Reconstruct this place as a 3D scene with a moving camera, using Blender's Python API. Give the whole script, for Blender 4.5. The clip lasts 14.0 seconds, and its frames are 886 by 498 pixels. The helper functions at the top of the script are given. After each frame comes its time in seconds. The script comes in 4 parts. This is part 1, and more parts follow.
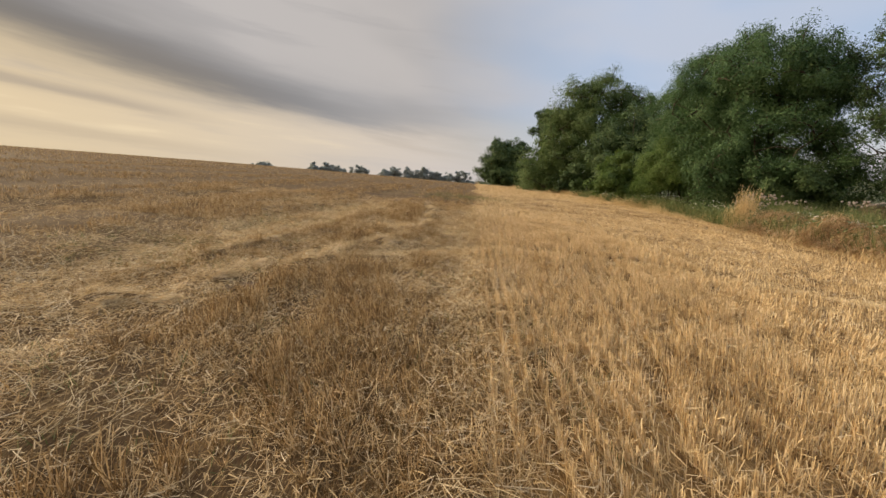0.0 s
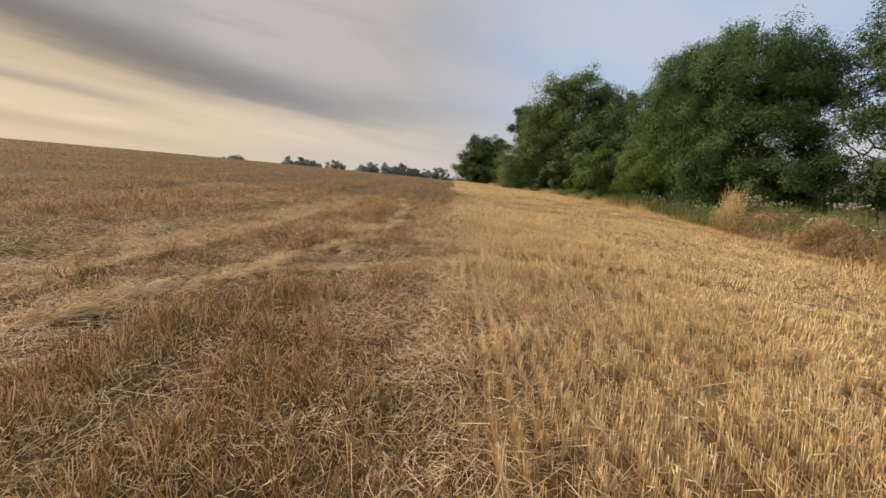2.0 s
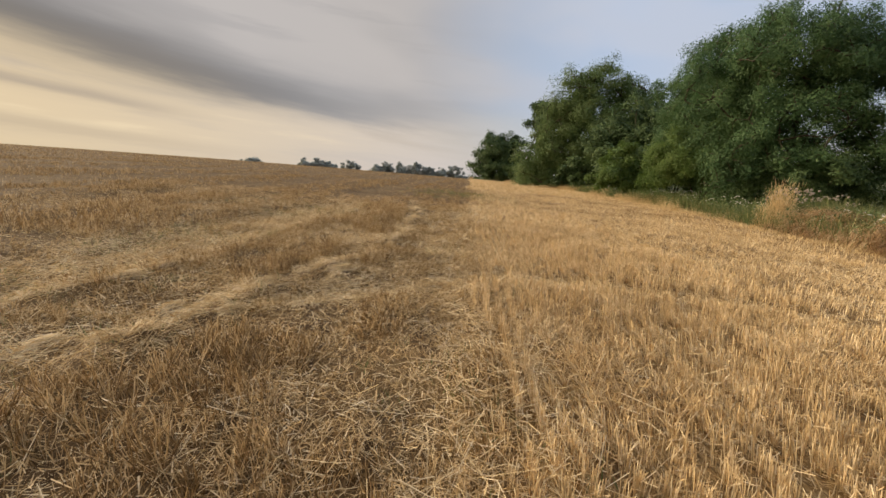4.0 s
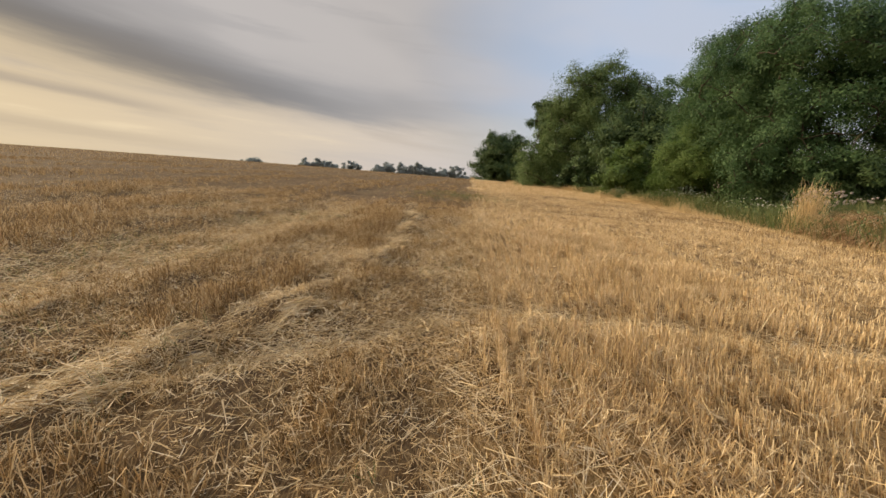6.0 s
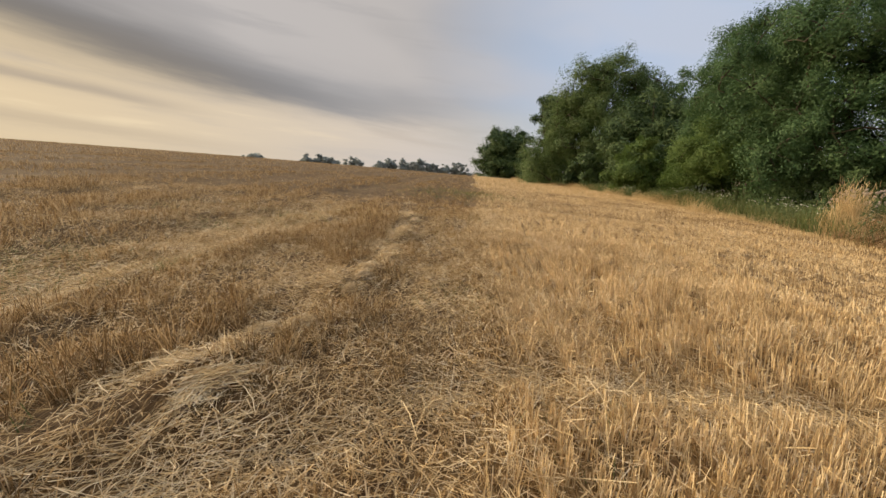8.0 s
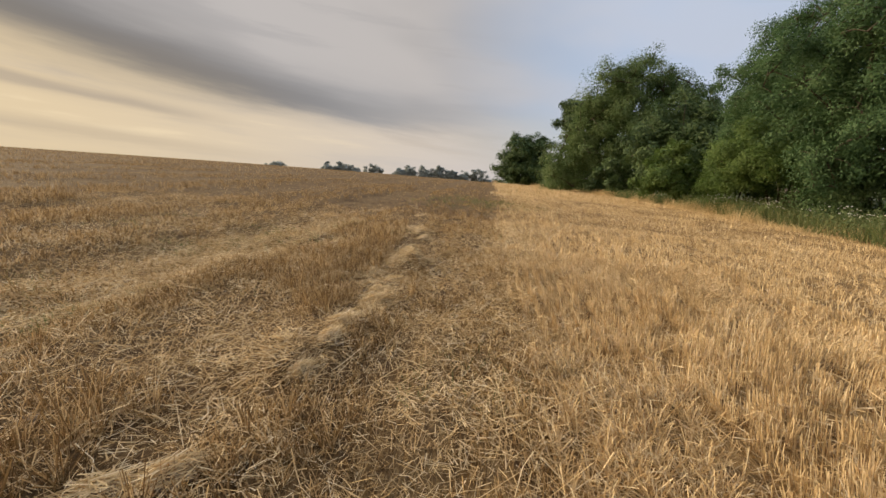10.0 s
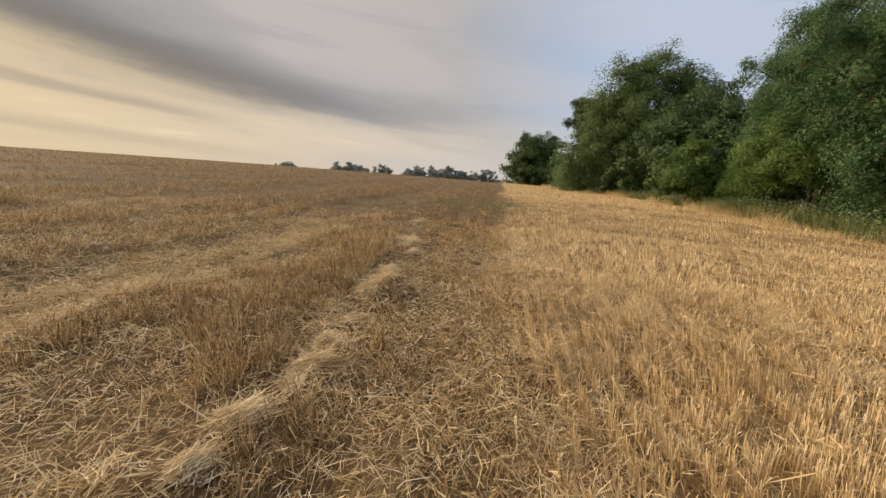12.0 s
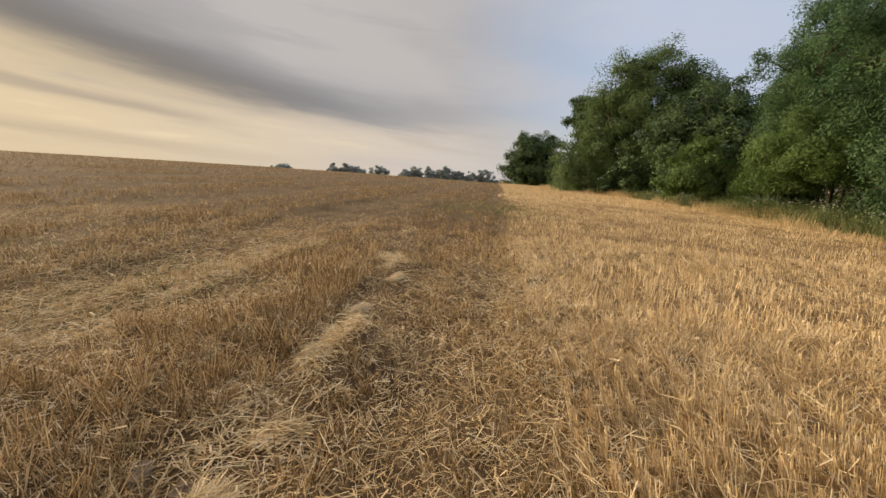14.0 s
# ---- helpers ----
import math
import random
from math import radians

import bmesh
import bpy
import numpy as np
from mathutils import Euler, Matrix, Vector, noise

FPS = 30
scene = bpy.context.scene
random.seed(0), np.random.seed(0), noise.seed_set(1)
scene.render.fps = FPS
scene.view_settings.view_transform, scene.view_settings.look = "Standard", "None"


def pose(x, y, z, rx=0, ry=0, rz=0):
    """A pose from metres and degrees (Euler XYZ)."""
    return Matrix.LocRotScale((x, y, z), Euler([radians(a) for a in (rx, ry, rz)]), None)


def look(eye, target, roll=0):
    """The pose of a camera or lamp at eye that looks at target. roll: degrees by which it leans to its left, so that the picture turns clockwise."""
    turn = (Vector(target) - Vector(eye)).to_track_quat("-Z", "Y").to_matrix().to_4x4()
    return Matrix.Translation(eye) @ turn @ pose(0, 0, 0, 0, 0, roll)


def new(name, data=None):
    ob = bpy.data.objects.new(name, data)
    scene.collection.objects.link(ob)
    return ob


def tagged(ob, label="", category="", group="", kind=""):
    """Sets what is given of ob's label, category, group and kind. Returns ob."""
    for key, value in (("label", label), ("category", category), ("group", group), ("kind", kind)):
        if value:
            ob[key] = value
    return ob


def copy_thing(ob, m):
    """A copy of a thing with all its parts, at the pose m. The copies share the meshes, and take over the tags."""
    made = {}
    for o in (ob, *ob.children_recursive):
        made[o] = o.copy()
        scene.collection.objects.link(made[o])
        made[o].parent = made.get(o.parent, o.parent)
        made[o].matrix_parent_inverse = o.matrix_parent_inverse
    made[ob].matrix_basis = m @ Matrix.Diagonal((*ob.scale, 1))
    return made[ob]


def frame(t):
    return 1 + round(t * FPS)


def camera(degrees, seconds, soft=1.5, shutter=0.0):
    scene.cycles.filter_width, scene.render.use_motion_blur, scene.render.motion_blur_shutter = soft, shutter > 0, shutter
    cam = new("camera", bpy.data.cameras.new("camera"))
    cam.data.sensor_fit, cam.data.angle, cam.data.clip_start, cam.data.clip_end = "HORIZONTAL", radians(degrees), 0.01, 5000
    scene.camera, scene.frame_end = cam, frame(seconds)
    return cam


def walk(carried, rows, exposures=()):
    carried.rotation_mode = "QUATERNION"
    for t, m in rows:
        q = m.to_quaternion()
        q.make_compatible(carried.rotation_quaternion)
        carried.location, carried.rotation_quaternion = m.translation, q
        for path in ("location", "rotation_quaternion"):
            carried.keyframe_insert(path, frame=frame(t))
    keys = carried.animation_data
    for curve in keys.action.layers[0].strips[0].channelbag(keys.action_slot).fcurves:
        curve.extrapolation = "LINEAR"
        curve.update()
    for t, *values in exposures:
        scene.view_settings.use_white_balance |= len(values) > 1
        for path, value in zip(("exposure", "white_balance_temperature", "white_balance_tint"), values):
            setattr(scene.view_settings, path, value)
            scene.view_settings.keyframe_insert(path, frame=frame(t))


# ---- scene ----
cam = camera(93.7, 14.0, soft=1.5)
METRES, EYE, TILT, LEAN, TURN = 10.6, 1.5, 1.0, 5.3, 0.0
ROWS = [
    (0.0, 0.0, 0.0, 0.0, 0.97, -10.72, -5.13),
    (0.5, 0.0112, 0.0352, -0.0015, 0.14, -10.73, -5.36),
    (1.0, 0.0116, 0.0708, -0.0041, -0.73, -10.72, -5.59),
    (1.5, 0.0046, 0.1076, -0.0014, -1.44, -10.81, -5.84),
    (2.0, 0.009, 0.1381, -0.0036, -2.0, -10.88, -5.89),
    (2.5, 0.0173, 0.1727, -0.0041, -2.13, -10.96, -5.7),
    (3.0, 0.0144, 0.2125, -0.0051, -1.46, -11.15, -5.35),
    (5.5, 0.0132, 0.3764, -0.0062, 0.92, -11.35, -4.62),
    (6.0, 0.0174, 0.4154, -0.0072, 0.22, -11.27, -4.8),
    (6.5, 0.0181, 0.4478, -0.0097, -0.17, -11.39, -4.94),
    (7.0, 0.0106, 0.4883, -0.0087, -0.23, -11.71, -5.12),
    (7.5, 0.0116, 0.5208, -0.0117, 0.04, -11.9, -5.11),
    (8.0, 0.0185, 0.5563, -0.0116, 0.55, -11.75, -5.01),
    (8.5, 0.0156, 0.596, -0.0115, 1.26, -11.4, -4.9),
    (11.0, 0.0387, 0.7679, -0.0092, 3.87, -11.08, -4.6),
    (11.5, 0.0438, 0.8007, -0.0088, 4.07, -11.07, -4.65),
    (12.0, 0.0404, 0.8395, -0.0105, 4.49, -11.14, -4.61),
    (12.5, 0.037, 0.8723, -0.0115, 4.59, -11.02, -4.47),
    (13.0, 0.0392, 0.915, -0.0119, 4.21, -10.94, -4.32),
    (13.5, 0.0395, 0.9513, -0.0118, 4.17, -10.95, -4.24),
    (14.0, 0.0347, 0.9895, -0.0103, 4.11, -11.04, -4.19),
]
walk(cam, [(t, pose(0, 0, EYE, TILT, LEAN, TURN) @ pose(METRES * x, METRES * y, METRES * z, 90 + pitch, roll, yaw)) for t, x, y, z, yaw, pitch, roll in ROWS])

# ---- light ----
SUN_AZ, SUN_EL = radians(-70), radians(20)
sun_dir = Vector((math.sin(SUN_AZ) * math.cos(SUN_EL), math.cos(SUN_AZ) * math.cos(SUN_EL), math.sin(SUN_EL)))
sun = new("sun", bpy.data.lights.new("sun", "SUN"))
sun.data.energy, sun.data.angle, sun.data.color = 4.75, radians(14), (1.0, 0.815, 0.56)
sun.matrix_world = look(sun_dir * 100, (0, 0, 0))
scene.view_settings.exposure = 0.18

world = bpy.data.worlds.new("evening_sky")
scene.world = world
world.use_nodes = True


class Nodes:
    """Short hand for building a node tree."""

    def __init__(self, tree):
        self.tree = tree
        tree.nodes.clear()

    def add(self, kind, **ins):
        node = self.tree.nodes.new(kind)
        for key, value in ins.items():
            self.put(node.inputs[key.replace("_", " ")], value)
        return node

    def put(self, socket, value):
        if hasattr(value, "is_output"):
            self.tree.links.new(value, socket)
        else:
            socket.default_value = value

    def math(self, op, a, b=0.0, c=0.0):
        node = self.tree.nodes.new("ShaderNodeMath")
        node.operation = op
        for socket, value in zip(node.inputs, (a, b, c)):
            self.put(socket, value)
        return node.outputs[0]

    def step(self, value, lo, hi, to_lo=0.0, to_hi=1.0):
        node = self.tree.nodes.new("ShaderNodeMapRange")
        node.interpolation_type = "SMOOTHSTEP"
        for socket, v in zip(node.inputs, (value, lo, hi, to_lo, to_hi)):
            self.put(socket, v)
        return node.outputs[0]

    def mix(self, fac, a, b, blend="MIX"):
        node = self.tree.nodes.new("ShaderNodeMix")
        node.data_type, node.blend_type = "RGBA", blend
        for socket, v in ((node.inputs[0], fac), (node.inputs[6], a), (node.inputs[7], b)):
            self.put(socket, (*v, 1.0) if isinstance(v, tuple) and len(v) == 3 else v)
        return node.outputs[2]

    def noise(self, vector, scale, detail=4.0, rough=0.5):
        node = self.add("ShaderNodeTexNoise", Vector=vector, Scale=scale, Detail=detail, Roughness=rough)
        return node.outputs[0]

    def vec(self, x, y, z=0.0):
        return self.add("ShaderNodeCombineXYZ", X=x, Y=y, Z=z).outputs[0]


def make_sky():
    n = Nodes(world.node_tree)
    xyz = n.add("ShaderNodeSeparateXYZ", Vector=n.add("ShaderNodeTexCoord").outputs["Generated"])
    az = n.math("MULTIPLY", n.math("ARCTAN2", xyz.outputs[0], xyz.outputs[1]), 57.3)
    el = n.math("MULTIPLY", n.math("ARCSINE", xyz.outputs[2]), 57.3)
    # streets of cloud climb towards the sunset side
    slant = n.math("ADD", el, n.math("MULTIPLY", az, 0.17))
    along = n.vec(n.math("MULTIPLY", az, 0.022), n.math("MULTIPLY", slant, 0.16), 0.3)
    streak = n.noise(along, 1.6, 6.0, 0.58)
    thin = n.noise(n.vec(n.math("MULTIPLY", az, 0.035), n.math("MULTIPLY", n.math("ADD", el, n.math("MULTIPLY", az, 0.11)), 0.30), 7.7), 1.4, 5.0, 0.55)
    broad = n.noise(n.vec(n.math("MULTIPLY", az, 0.03), n.math("MULTIPLY", slant, 0.07), 4.1), 1.0, 3.0, 0.5)
    wob = n.math("MULTIPLY", n.math("SUBTRACT", streak, 0.5), 4.6)
    # the long dark street sinks towards the north and thins out
    bow = n.math("MULTIPLY", n.math("MULTIPLY", az, az), 0.0021)
    band_el = n.math("ADD", n.math("ADD", n.math("MULTIPLY", az, -0.085), 7.0), bow)
    off = n.math("ADD", n.math("SUBTRACT", el, band_el), wob)
    width = n.step(az, -50.0, 0.0, 2.7, 1.35)
    t = n.math("DIVIDE", off, width)
    above = n.math("MULTIPLY", n.math("MAXIMUM", t, 0.0), 0.62)
    t = n.math("ADD", n.math("MINIMUM", t, 0.0), above)
    band = n.math("EXPONENT", n.math("MULTIPLY", n.math("MULTIPLY", t, t), -1.0))
    band = n.math("MULTIPLY", band, n.step(az, -22.0, 13.0, 1.0, 0.0))

    def thread(rise, base, wide, lo, hi):
        """A thin dark thread of cloud below the street."""
        d = n.math("SUBTRACT", el, n.math("ADD", n.math("MULTIPLY", az, rise), base))
        d = n.math("DIVIDE", n.math("ADD", d, n.math("MULTIPLY", n.math("SUBTRACT", thin, 0.5), 2.2)), wide)
        d = n.math("EXPONENT", n.math("MULTIPLY", n.math("MULTIPLY", d, d), -1.0))
        return n.math("MULTIPLY", d, n.step(az, lo, hi, 1.0, 0.0))

    below = n.step(off, -1.2, 2.2, 1.0, 0.0)
    west = n.step(az, -56.0, 14.0, 1.0, 0.0)
    east = n.step(az, -8.0, 24.0)
    col = n.mix(east, (0.395, 0.372, 0.362), (0.44, 0.53, 0.695))
    col = n.mix(n.math("MULTIPLY", n.step(broad, 0.42, 0.62), n.math("SUBTRACT", 0.65, n.math("MULTIPLY", east, 0.3))), col, (0.51, 0.475, 0.455))
    low = n.mix(west, (0.56, 0.505, 0.465), (0.69, 0.545, 0.35))
    low = n.mix(n.math("MULTIPLY", n.step(streak, 0.52, 0.70), 0.55), low, (0.50, 0.43, 0.36))
    low = n.mix(n.math("MULTIPLY", n.step(thin, 0.46, 0.70), n.step(broad, 0.62, 0.36, 0.2, 0.55)), low, n.mix(west, (0.44, 0.43, 0.44), (0.47, 0.39, 0.30)))
    low = n.mix(n.math("MULTIPLY", n.step(thin, 0.45, 0.30), n.math("MULTIPLY", west, 0.5)), low, (0.90, 0.735, 0.485))
    col = n.mix(n.math("MULTIPLY", n.step(thin, 0.52, 0.7), n.math("MULTIPLY", n.step(broad, 0.35, 0.6, 0.1, 0.4), n.step(az, -5.0, 12.0, 1.0, 0.0))), col, (0.34, 0.325, 0.325))
    col = n.mix(n.math("MULTIPLY", below, n.step(az, -6.0, 14.0, 1.0, 0.35)), col, low)
    col = n.mix(n.math("MULTIPLY", thread(-0.155, 2.3, 0.62, -40.0, -26.0), 0.55), col, (0.30, 0.255, 0.22))
    col = n.mix(n.math("MULTIPLY", thread(-0.139, -0.9, 0.55, -44.0, -14.0), 0.35), col, (0.36, 0.295, 0.23))
    col = n.mix(n.math("MULTIPLY", band, 0.88), col, n.mix(n.step(az, -36.0, -4.0), (0.165, 0.155, 0.150), (0.235, 0.245, 0.270)))
    # haze along the horizon
    col = n.mix(n.step(el, 0.0, 5.0, 0.55, 0.0), col, n.mix(west, (0.57, 0.52, 0.50), (0.56, 0.445, 0.295)))
    # an overcast sky is brightest overhead
    bright = n.step(el, 20.0, 70.0, 1.0, 2.1)
    cloud = n.add("ShaderNodeBackground", Color=col, Strength=bright)
    tex = n.tree.nodes.new("ShaderNodeTexSky")
    tex.sky_type, tex.sun_disc = "NISHITA", False
    tex.sun_elevation, tex.sun_rotation = SUN_EL, SUN_AZ
    clear = n.add("ShaderNodeBackground", Color=tex.outputs[0], Strength=0.11)
    cover = n.math("SUBTRACT", 1.0, n.math("MULTIPLY", n.step(broad, 0.60, 0.38), n.math("MULTIPLY", east, 0.35)))
    mixed = n.add("ShaderNodeMixShader")
    n.put(mixed.inputs[0], cover)
    n.put(mixed.inputs[1], clear.outputs[0])
    n.put(mixed.inputs[2], cloud.outputs[0])
    n.put(n.add("ShaderNodeOutputWorld").inputs[0], mixed.outputs[0])


make_sky()


# ---- materials ----
def finish(n, base, rough, bump=None, strength=0.3, through_light=0.0, distance=0.01):
    shader = n.add("ShaderNodeBsdfPrincipled", Base_Color=base, Roughness=rough)
    shader.inputs["Specular IOR Level"].default_value = 0.25
    if bump is not None:
        b = n.add("ShaderNodeBump", Height=bump, Strength=strength, Distance=distance)
        n.put(shader.inputs["Normal"], b.outputs[0])
    result = shader.outputs[0]
    if through_light:
        lit = n.add("ShaderNodeBsdfTranslucent", Color=base)
        m = n.add("ShaderNodeMixShader")
        n.put(m.inputs[0], through_light)
        n.put(m.inputs[1], result)
        n.put(m.inputs[2], lit.outputs[0])
        result = m.outputs[0]
    n.put(n.add("ShaderNodeOutputMaterial").inputs[0], result)


def blank(name):
    mat = bpy.data.materials.new(name)
    mat.use_nodes = True
    return mat, Nodes(mat.node_tree)


def ramp(n, value, *stops):
    node = n.add("ShaderNodeValToRGB", Fac=value)
    while len(node.color_ramp.elements) < len(stops):
        node.color_ramp.elements.new(0.5)
    for e, (p, c) in zip(node.color_ramp.elements, stops):
        e.position, e.color = p, (*c, 1.0)
    return node.outputs[0]


def fibre(name, dark, mid, pale, patch=0.5, glow=0.2, patch_size=0.35):
    """Straw, grass or leaves: each piece has its own tone, and patches of the field differ."""
    mat, n = blank(name)
    pos = n.add("ShaderNodeNewGeometry")
    own = pos.outputs["Random Per Island"]
    big = n.noise(pos.outputs["Position"], patch_size, 3.0, 0.6)
    v = n.math("ADD", n.math("MULTIPLY", own, 1.0 - patch), n.math("MULTIPLY", n.step(big, 0.3, 0.7), patch))
    col = ramp(n, v, (0.05, dark), (0.5, mid), (0.95, pale))
    grain = n.noise(pos.outputs["Position"], 60.0, 2.0)
    col = n.mix(n.math("MULTIPLY", grain, 0.35), col, dark)
    finish(n, col, 0.62, through_light=glow)
    return mat


GOLD = fibre("stubble_gold", (0.35, 0.230, 0.105), (0.76, 0.572, 0.322), (0.96, 0.81, 0.56), 0.3, 0.12, patch_size=1.1)
BROWN = fibre("stubble_brown", (0.105, 0.060, 0.024), (0.37, 0.236, 0.098), (0.83, 0.62, 0.345), 0.22, patch_size=3.0)
PALE = fibre("loose_straw", (0.29, 0.195, 0.088), (0.72, 0.555, 0.315), (0.98, 0.84, 0.585), 0.4, patch_size=2.4)
CHAFF = fibre("chaff", (0.20, 0.122, 0.050), (0.64, 0.445, 0.212), (0.97, 0.80, 0.52), 0.4, patch_size=2.8)
DRY = fibre("dry_grass", (0.38, 0.26, 0.12), (0.60, 0.45, 0.24), (0.80, 0.65, 0.41), 0.3)
RUST = fibre("rusty_grass", (0.20, 0.105, 0.048), (0.41, 0.25, 0.115), (0.64, 0.45, 0.235), 0.45)
GRASS = fibre("green_grass", (0.070, 0.100, 0.033), (0.150, 0.180, 0.064), (0.34, 0.31, 0.145), 0.4, 0.35)
HERB = fibre("herb_leaves", (0.070, 0.110, 0.045), (0.140, 0.188, 0.076), (0.255, 0.280, 0.125), 0.4, 0.3)
DOCK = fibre("dead_dock", (0.09, 0.06, 0.038), (0.19, 0.135, 0.085), (0.36, 0.28, 0.19), 0.3, 0.25)
FLOWER = fibre("white_petals", (0.55, 0.53, 0.47), (0.72, 0.70, 0.64), (0.84, 0.82, 0.78), 0.1, 0.2)
FLUFF = fibre("thistle_fluff", (0.18, 0.14, 0.12), (0.29, 0.24, 0.21), (0.46, 0.40, 0.36), 0.2, 0.3)
LEAF_ASH = fibre("ash_leaves", (0.044, 0.090, 0.037), (0.079, 0.146, 0.056), (0.140, 0.212, 0.082), 0.5, 0.35, 0.5)
LEAF_WILLOW = fibre("willow_leaves", (0.072, 0.116, 0.038), (0.122, 0.180, 0.060), (0.200, 0.255, 0.100), 0.5, 0.35, 0.35)
LEAF_DARK = fibre("dark_leaves", (0.036, 0.068, 0.026), (0.070, 0.116, 0.041), (0.135, 0.185, 0.064), 0.45, 0.25, 0.4)
LEAF_HAZEL = fibre("hazel_leaves", (0.060, 0.106, 0.026), (0.110, 0.175, 0.044), (0.180, 0.240, 0.068), 0.45, 0.4, 0.6)
# distance haze is put into this leaf colour: paler and bluer than foliage
LEAF_HAZED = fibre("haze_paled_leaves", (0.23, 0.265, 0.26), (0.29, 0.325, 0.31), (0.35, 0.385, 0.36), 0.4, 0.3, 0.06)


def make_bark():
    mat, n = blank("bark")
    tc = n.add("ShaderNodeTexCoord").outputs["Object"]
    long = n.add("ShaderNodeMapping", Vector=tc, Scale=(6.0, 6.0, 1.2)).outputs[0]
    grain = n.noise(long, 4.0, 6.0, 0.65)
    moss = n.noise(tc, 0.9, 3.0)
    col = ramp(n, grain, (0.25, (0.022, 0.018, 0.013)), (0.6, (0.066, 0.054, 0.038)), (0.85, (0.125, 0.105, 0.075)))
    col = n.mix(n.math("MULTIPLY", n.step(moss, 0.5, 0.7), 0.4), col, (0.075, 0.085, 0.03))
    finish(n, col, 0.9, grain, 0.6, distance=0.03)
    return mat


def make_soil():
    mat, n = blank("field_soil")
    geo = n.add("ShaderNodeNewGeometry")
    pos = geo.outputs["Position"]
    xyz = n.add("ShaderNodeSeparateXYZ", Vector=pos)
    x, y = xyz.outputs[0], xyz.outputs[1]
    # litter runs mostly along the drill rows
    rows = n.add("ShaderNodeMapping", Vector=pos, Scale=(1.0, 0.35, 1.0)).outputs[0]
    fine = n.noise(rows, 38.0, 5.0, 0.7)
    mid = n.noise(rows, 3.2, 5.0, 0.65)
    wide = n.noise(n.add("ShaderNodeMapping", Vector=pos, Scale=(1.0, 0.25, 1.0)).outputs[0], 0.16, 5.0, 0.6)
    v = n.math("ADD", n.math("MULTIPLY", fine, 0.6), n.math("MULTIPLY", mid, 0.4))
    def fibres(turn, seed):
        m = n.add("ShaderNodeMapping", Vector=pos, Rotation=(0.0, 0.0, turn), Location=(seed, seed, 0.0), Scale=(95.0, 9.0, 9.0)).outputs[0]
        return n.step(n.noise(m, 1.0, 2.0, 0.5), 0.56, 0.66)

    litter = n.math("MAXIMUM", n.math("MAXIMUM", fibres(0.2, 0.0), fibres(1.1, 3.0)), n.math("MAXIMUM", fibres(2.0, 7.0), fibres(2.7, 11.0)))
    litter = n.math("MULTIPLY", litter, n.step(mid, 0.35, 0.6, 0.25, 1.0))
    soil = ramp(n, v, (0.38, (0.034, 0.018, 0.007)), (0.52, (0.110, 0.063, 0.025)), (0.70, (0.30, 0.198, 0.088)))
    gold = ramp(n, v, (0.38, (0.060, 0.031, 0.011)), (0.52, (0.22, 0.128, 0.046)), (0.70, (0.55, 0.37, 0.155)))
    side = n.math("SUBTRACT", x, n.math("MULTIPLY", y, 0.065))
    right = n.step(n.math("ADD", side, n.math("MULTIPLY", n.math("SUBTRACT", mid, 0.5), 0.8)), -0.6, 0.6)
    left_far = n.mix(n.step(wide, 0.40, 0.62), soil, (0.095, 0.057, 0.025))
    col = n.mix(right, left_far, gold)
    # straw left lying in the lanes between the standing bands
    swing = n.math("COSINE", n.math("MULTIPLY", n.math("ADD", n.math("ADD", n.math("SUBTRACT", x, n.math("MULTIPLY", y, 0.06)), 4.4), n.math("MULTIPLY", n.math("SUBTRACT", wide, 0.5), 1.6)), 2 * math.pi / 4.7))
    strewn = n.math("MULTIPLY", n.math("MULTIPLY", n.step(swing, 0.0, 0.6), n.step(mid, 0.38, 0.6)), n.math("SUBTRACT", 1.0, right))
    col = n.mix(n.math("MULTIPLY", strewn, n.step(fine, 0.38, 0.58, 0.1, 0.55)), col, (0.225, 0.152, 0.072))
    col = n.mix(n.math("MULTIPLY", litter, 0.5), col, n.mix(right, (0.33, 0.218, 0.098), (0.56, 0.39, 0.18)))
    # the neighbour's pasture behind the hedge
    col = n.mix(n.step(side, 17.0, 21.0), col, n.mix(mid, (0.045, 0.06, 0.02), (0.10, 0.10, 0.045)))
    finish(n, col, 0.95, n.math("ADD", v, n.math("MULTIPLY", litter, 0.3)), 0.9, distance=0.03)
    return mat


def make_clod():
    mat, n = blank("dry_clod")
    tc = n.add("ShaderNodeTexCoord").outputs["Object"]
    v = n.noise(tc, 14.0, 6.0, 0.65)
    col = ramp(n, v, (0.3, (0.12, 0.082, 0.052)), (0.6, (0.27, 0.20, 0.135)), (0.8, (0.42, 0.34, 0.25)))
    finish(n, col, 0.95, v, 0.8, distance=0.02)
    return mat


BARK, SOIL, CLOD = make_bark(), make_soil(), make_clod()


# ---- mesh tools ----
rng = np.random.default_rng(7)


def hashed(ix, iy, seed):
    v = np.sin(ix * 127.1 + iy * 311.7 + seed * 74.7) * 43758.5453
    return v - np.floor(v)


def vnoise(x, y, seed=0):
    """Smooth noise over the plane, 0 to 1."""
    ix, iy = np.floor(x), np.floor(y)
    fx, fy = x - ix, y - iy
    fx, fy = fx * fx * (3 - 2 * fx), fy * fy * (3 - 2 * fy)
    a = hashed(ix, iy, seed) * (1 - fx) + hashed(ix + 1, iy, seed) * fx
    b = hashed(ix, iy + 1, seed) * (1 - fx) + hashed(ix + 1, iy + 1, seed) * fx
    return a * (1 - fy) + b * fy


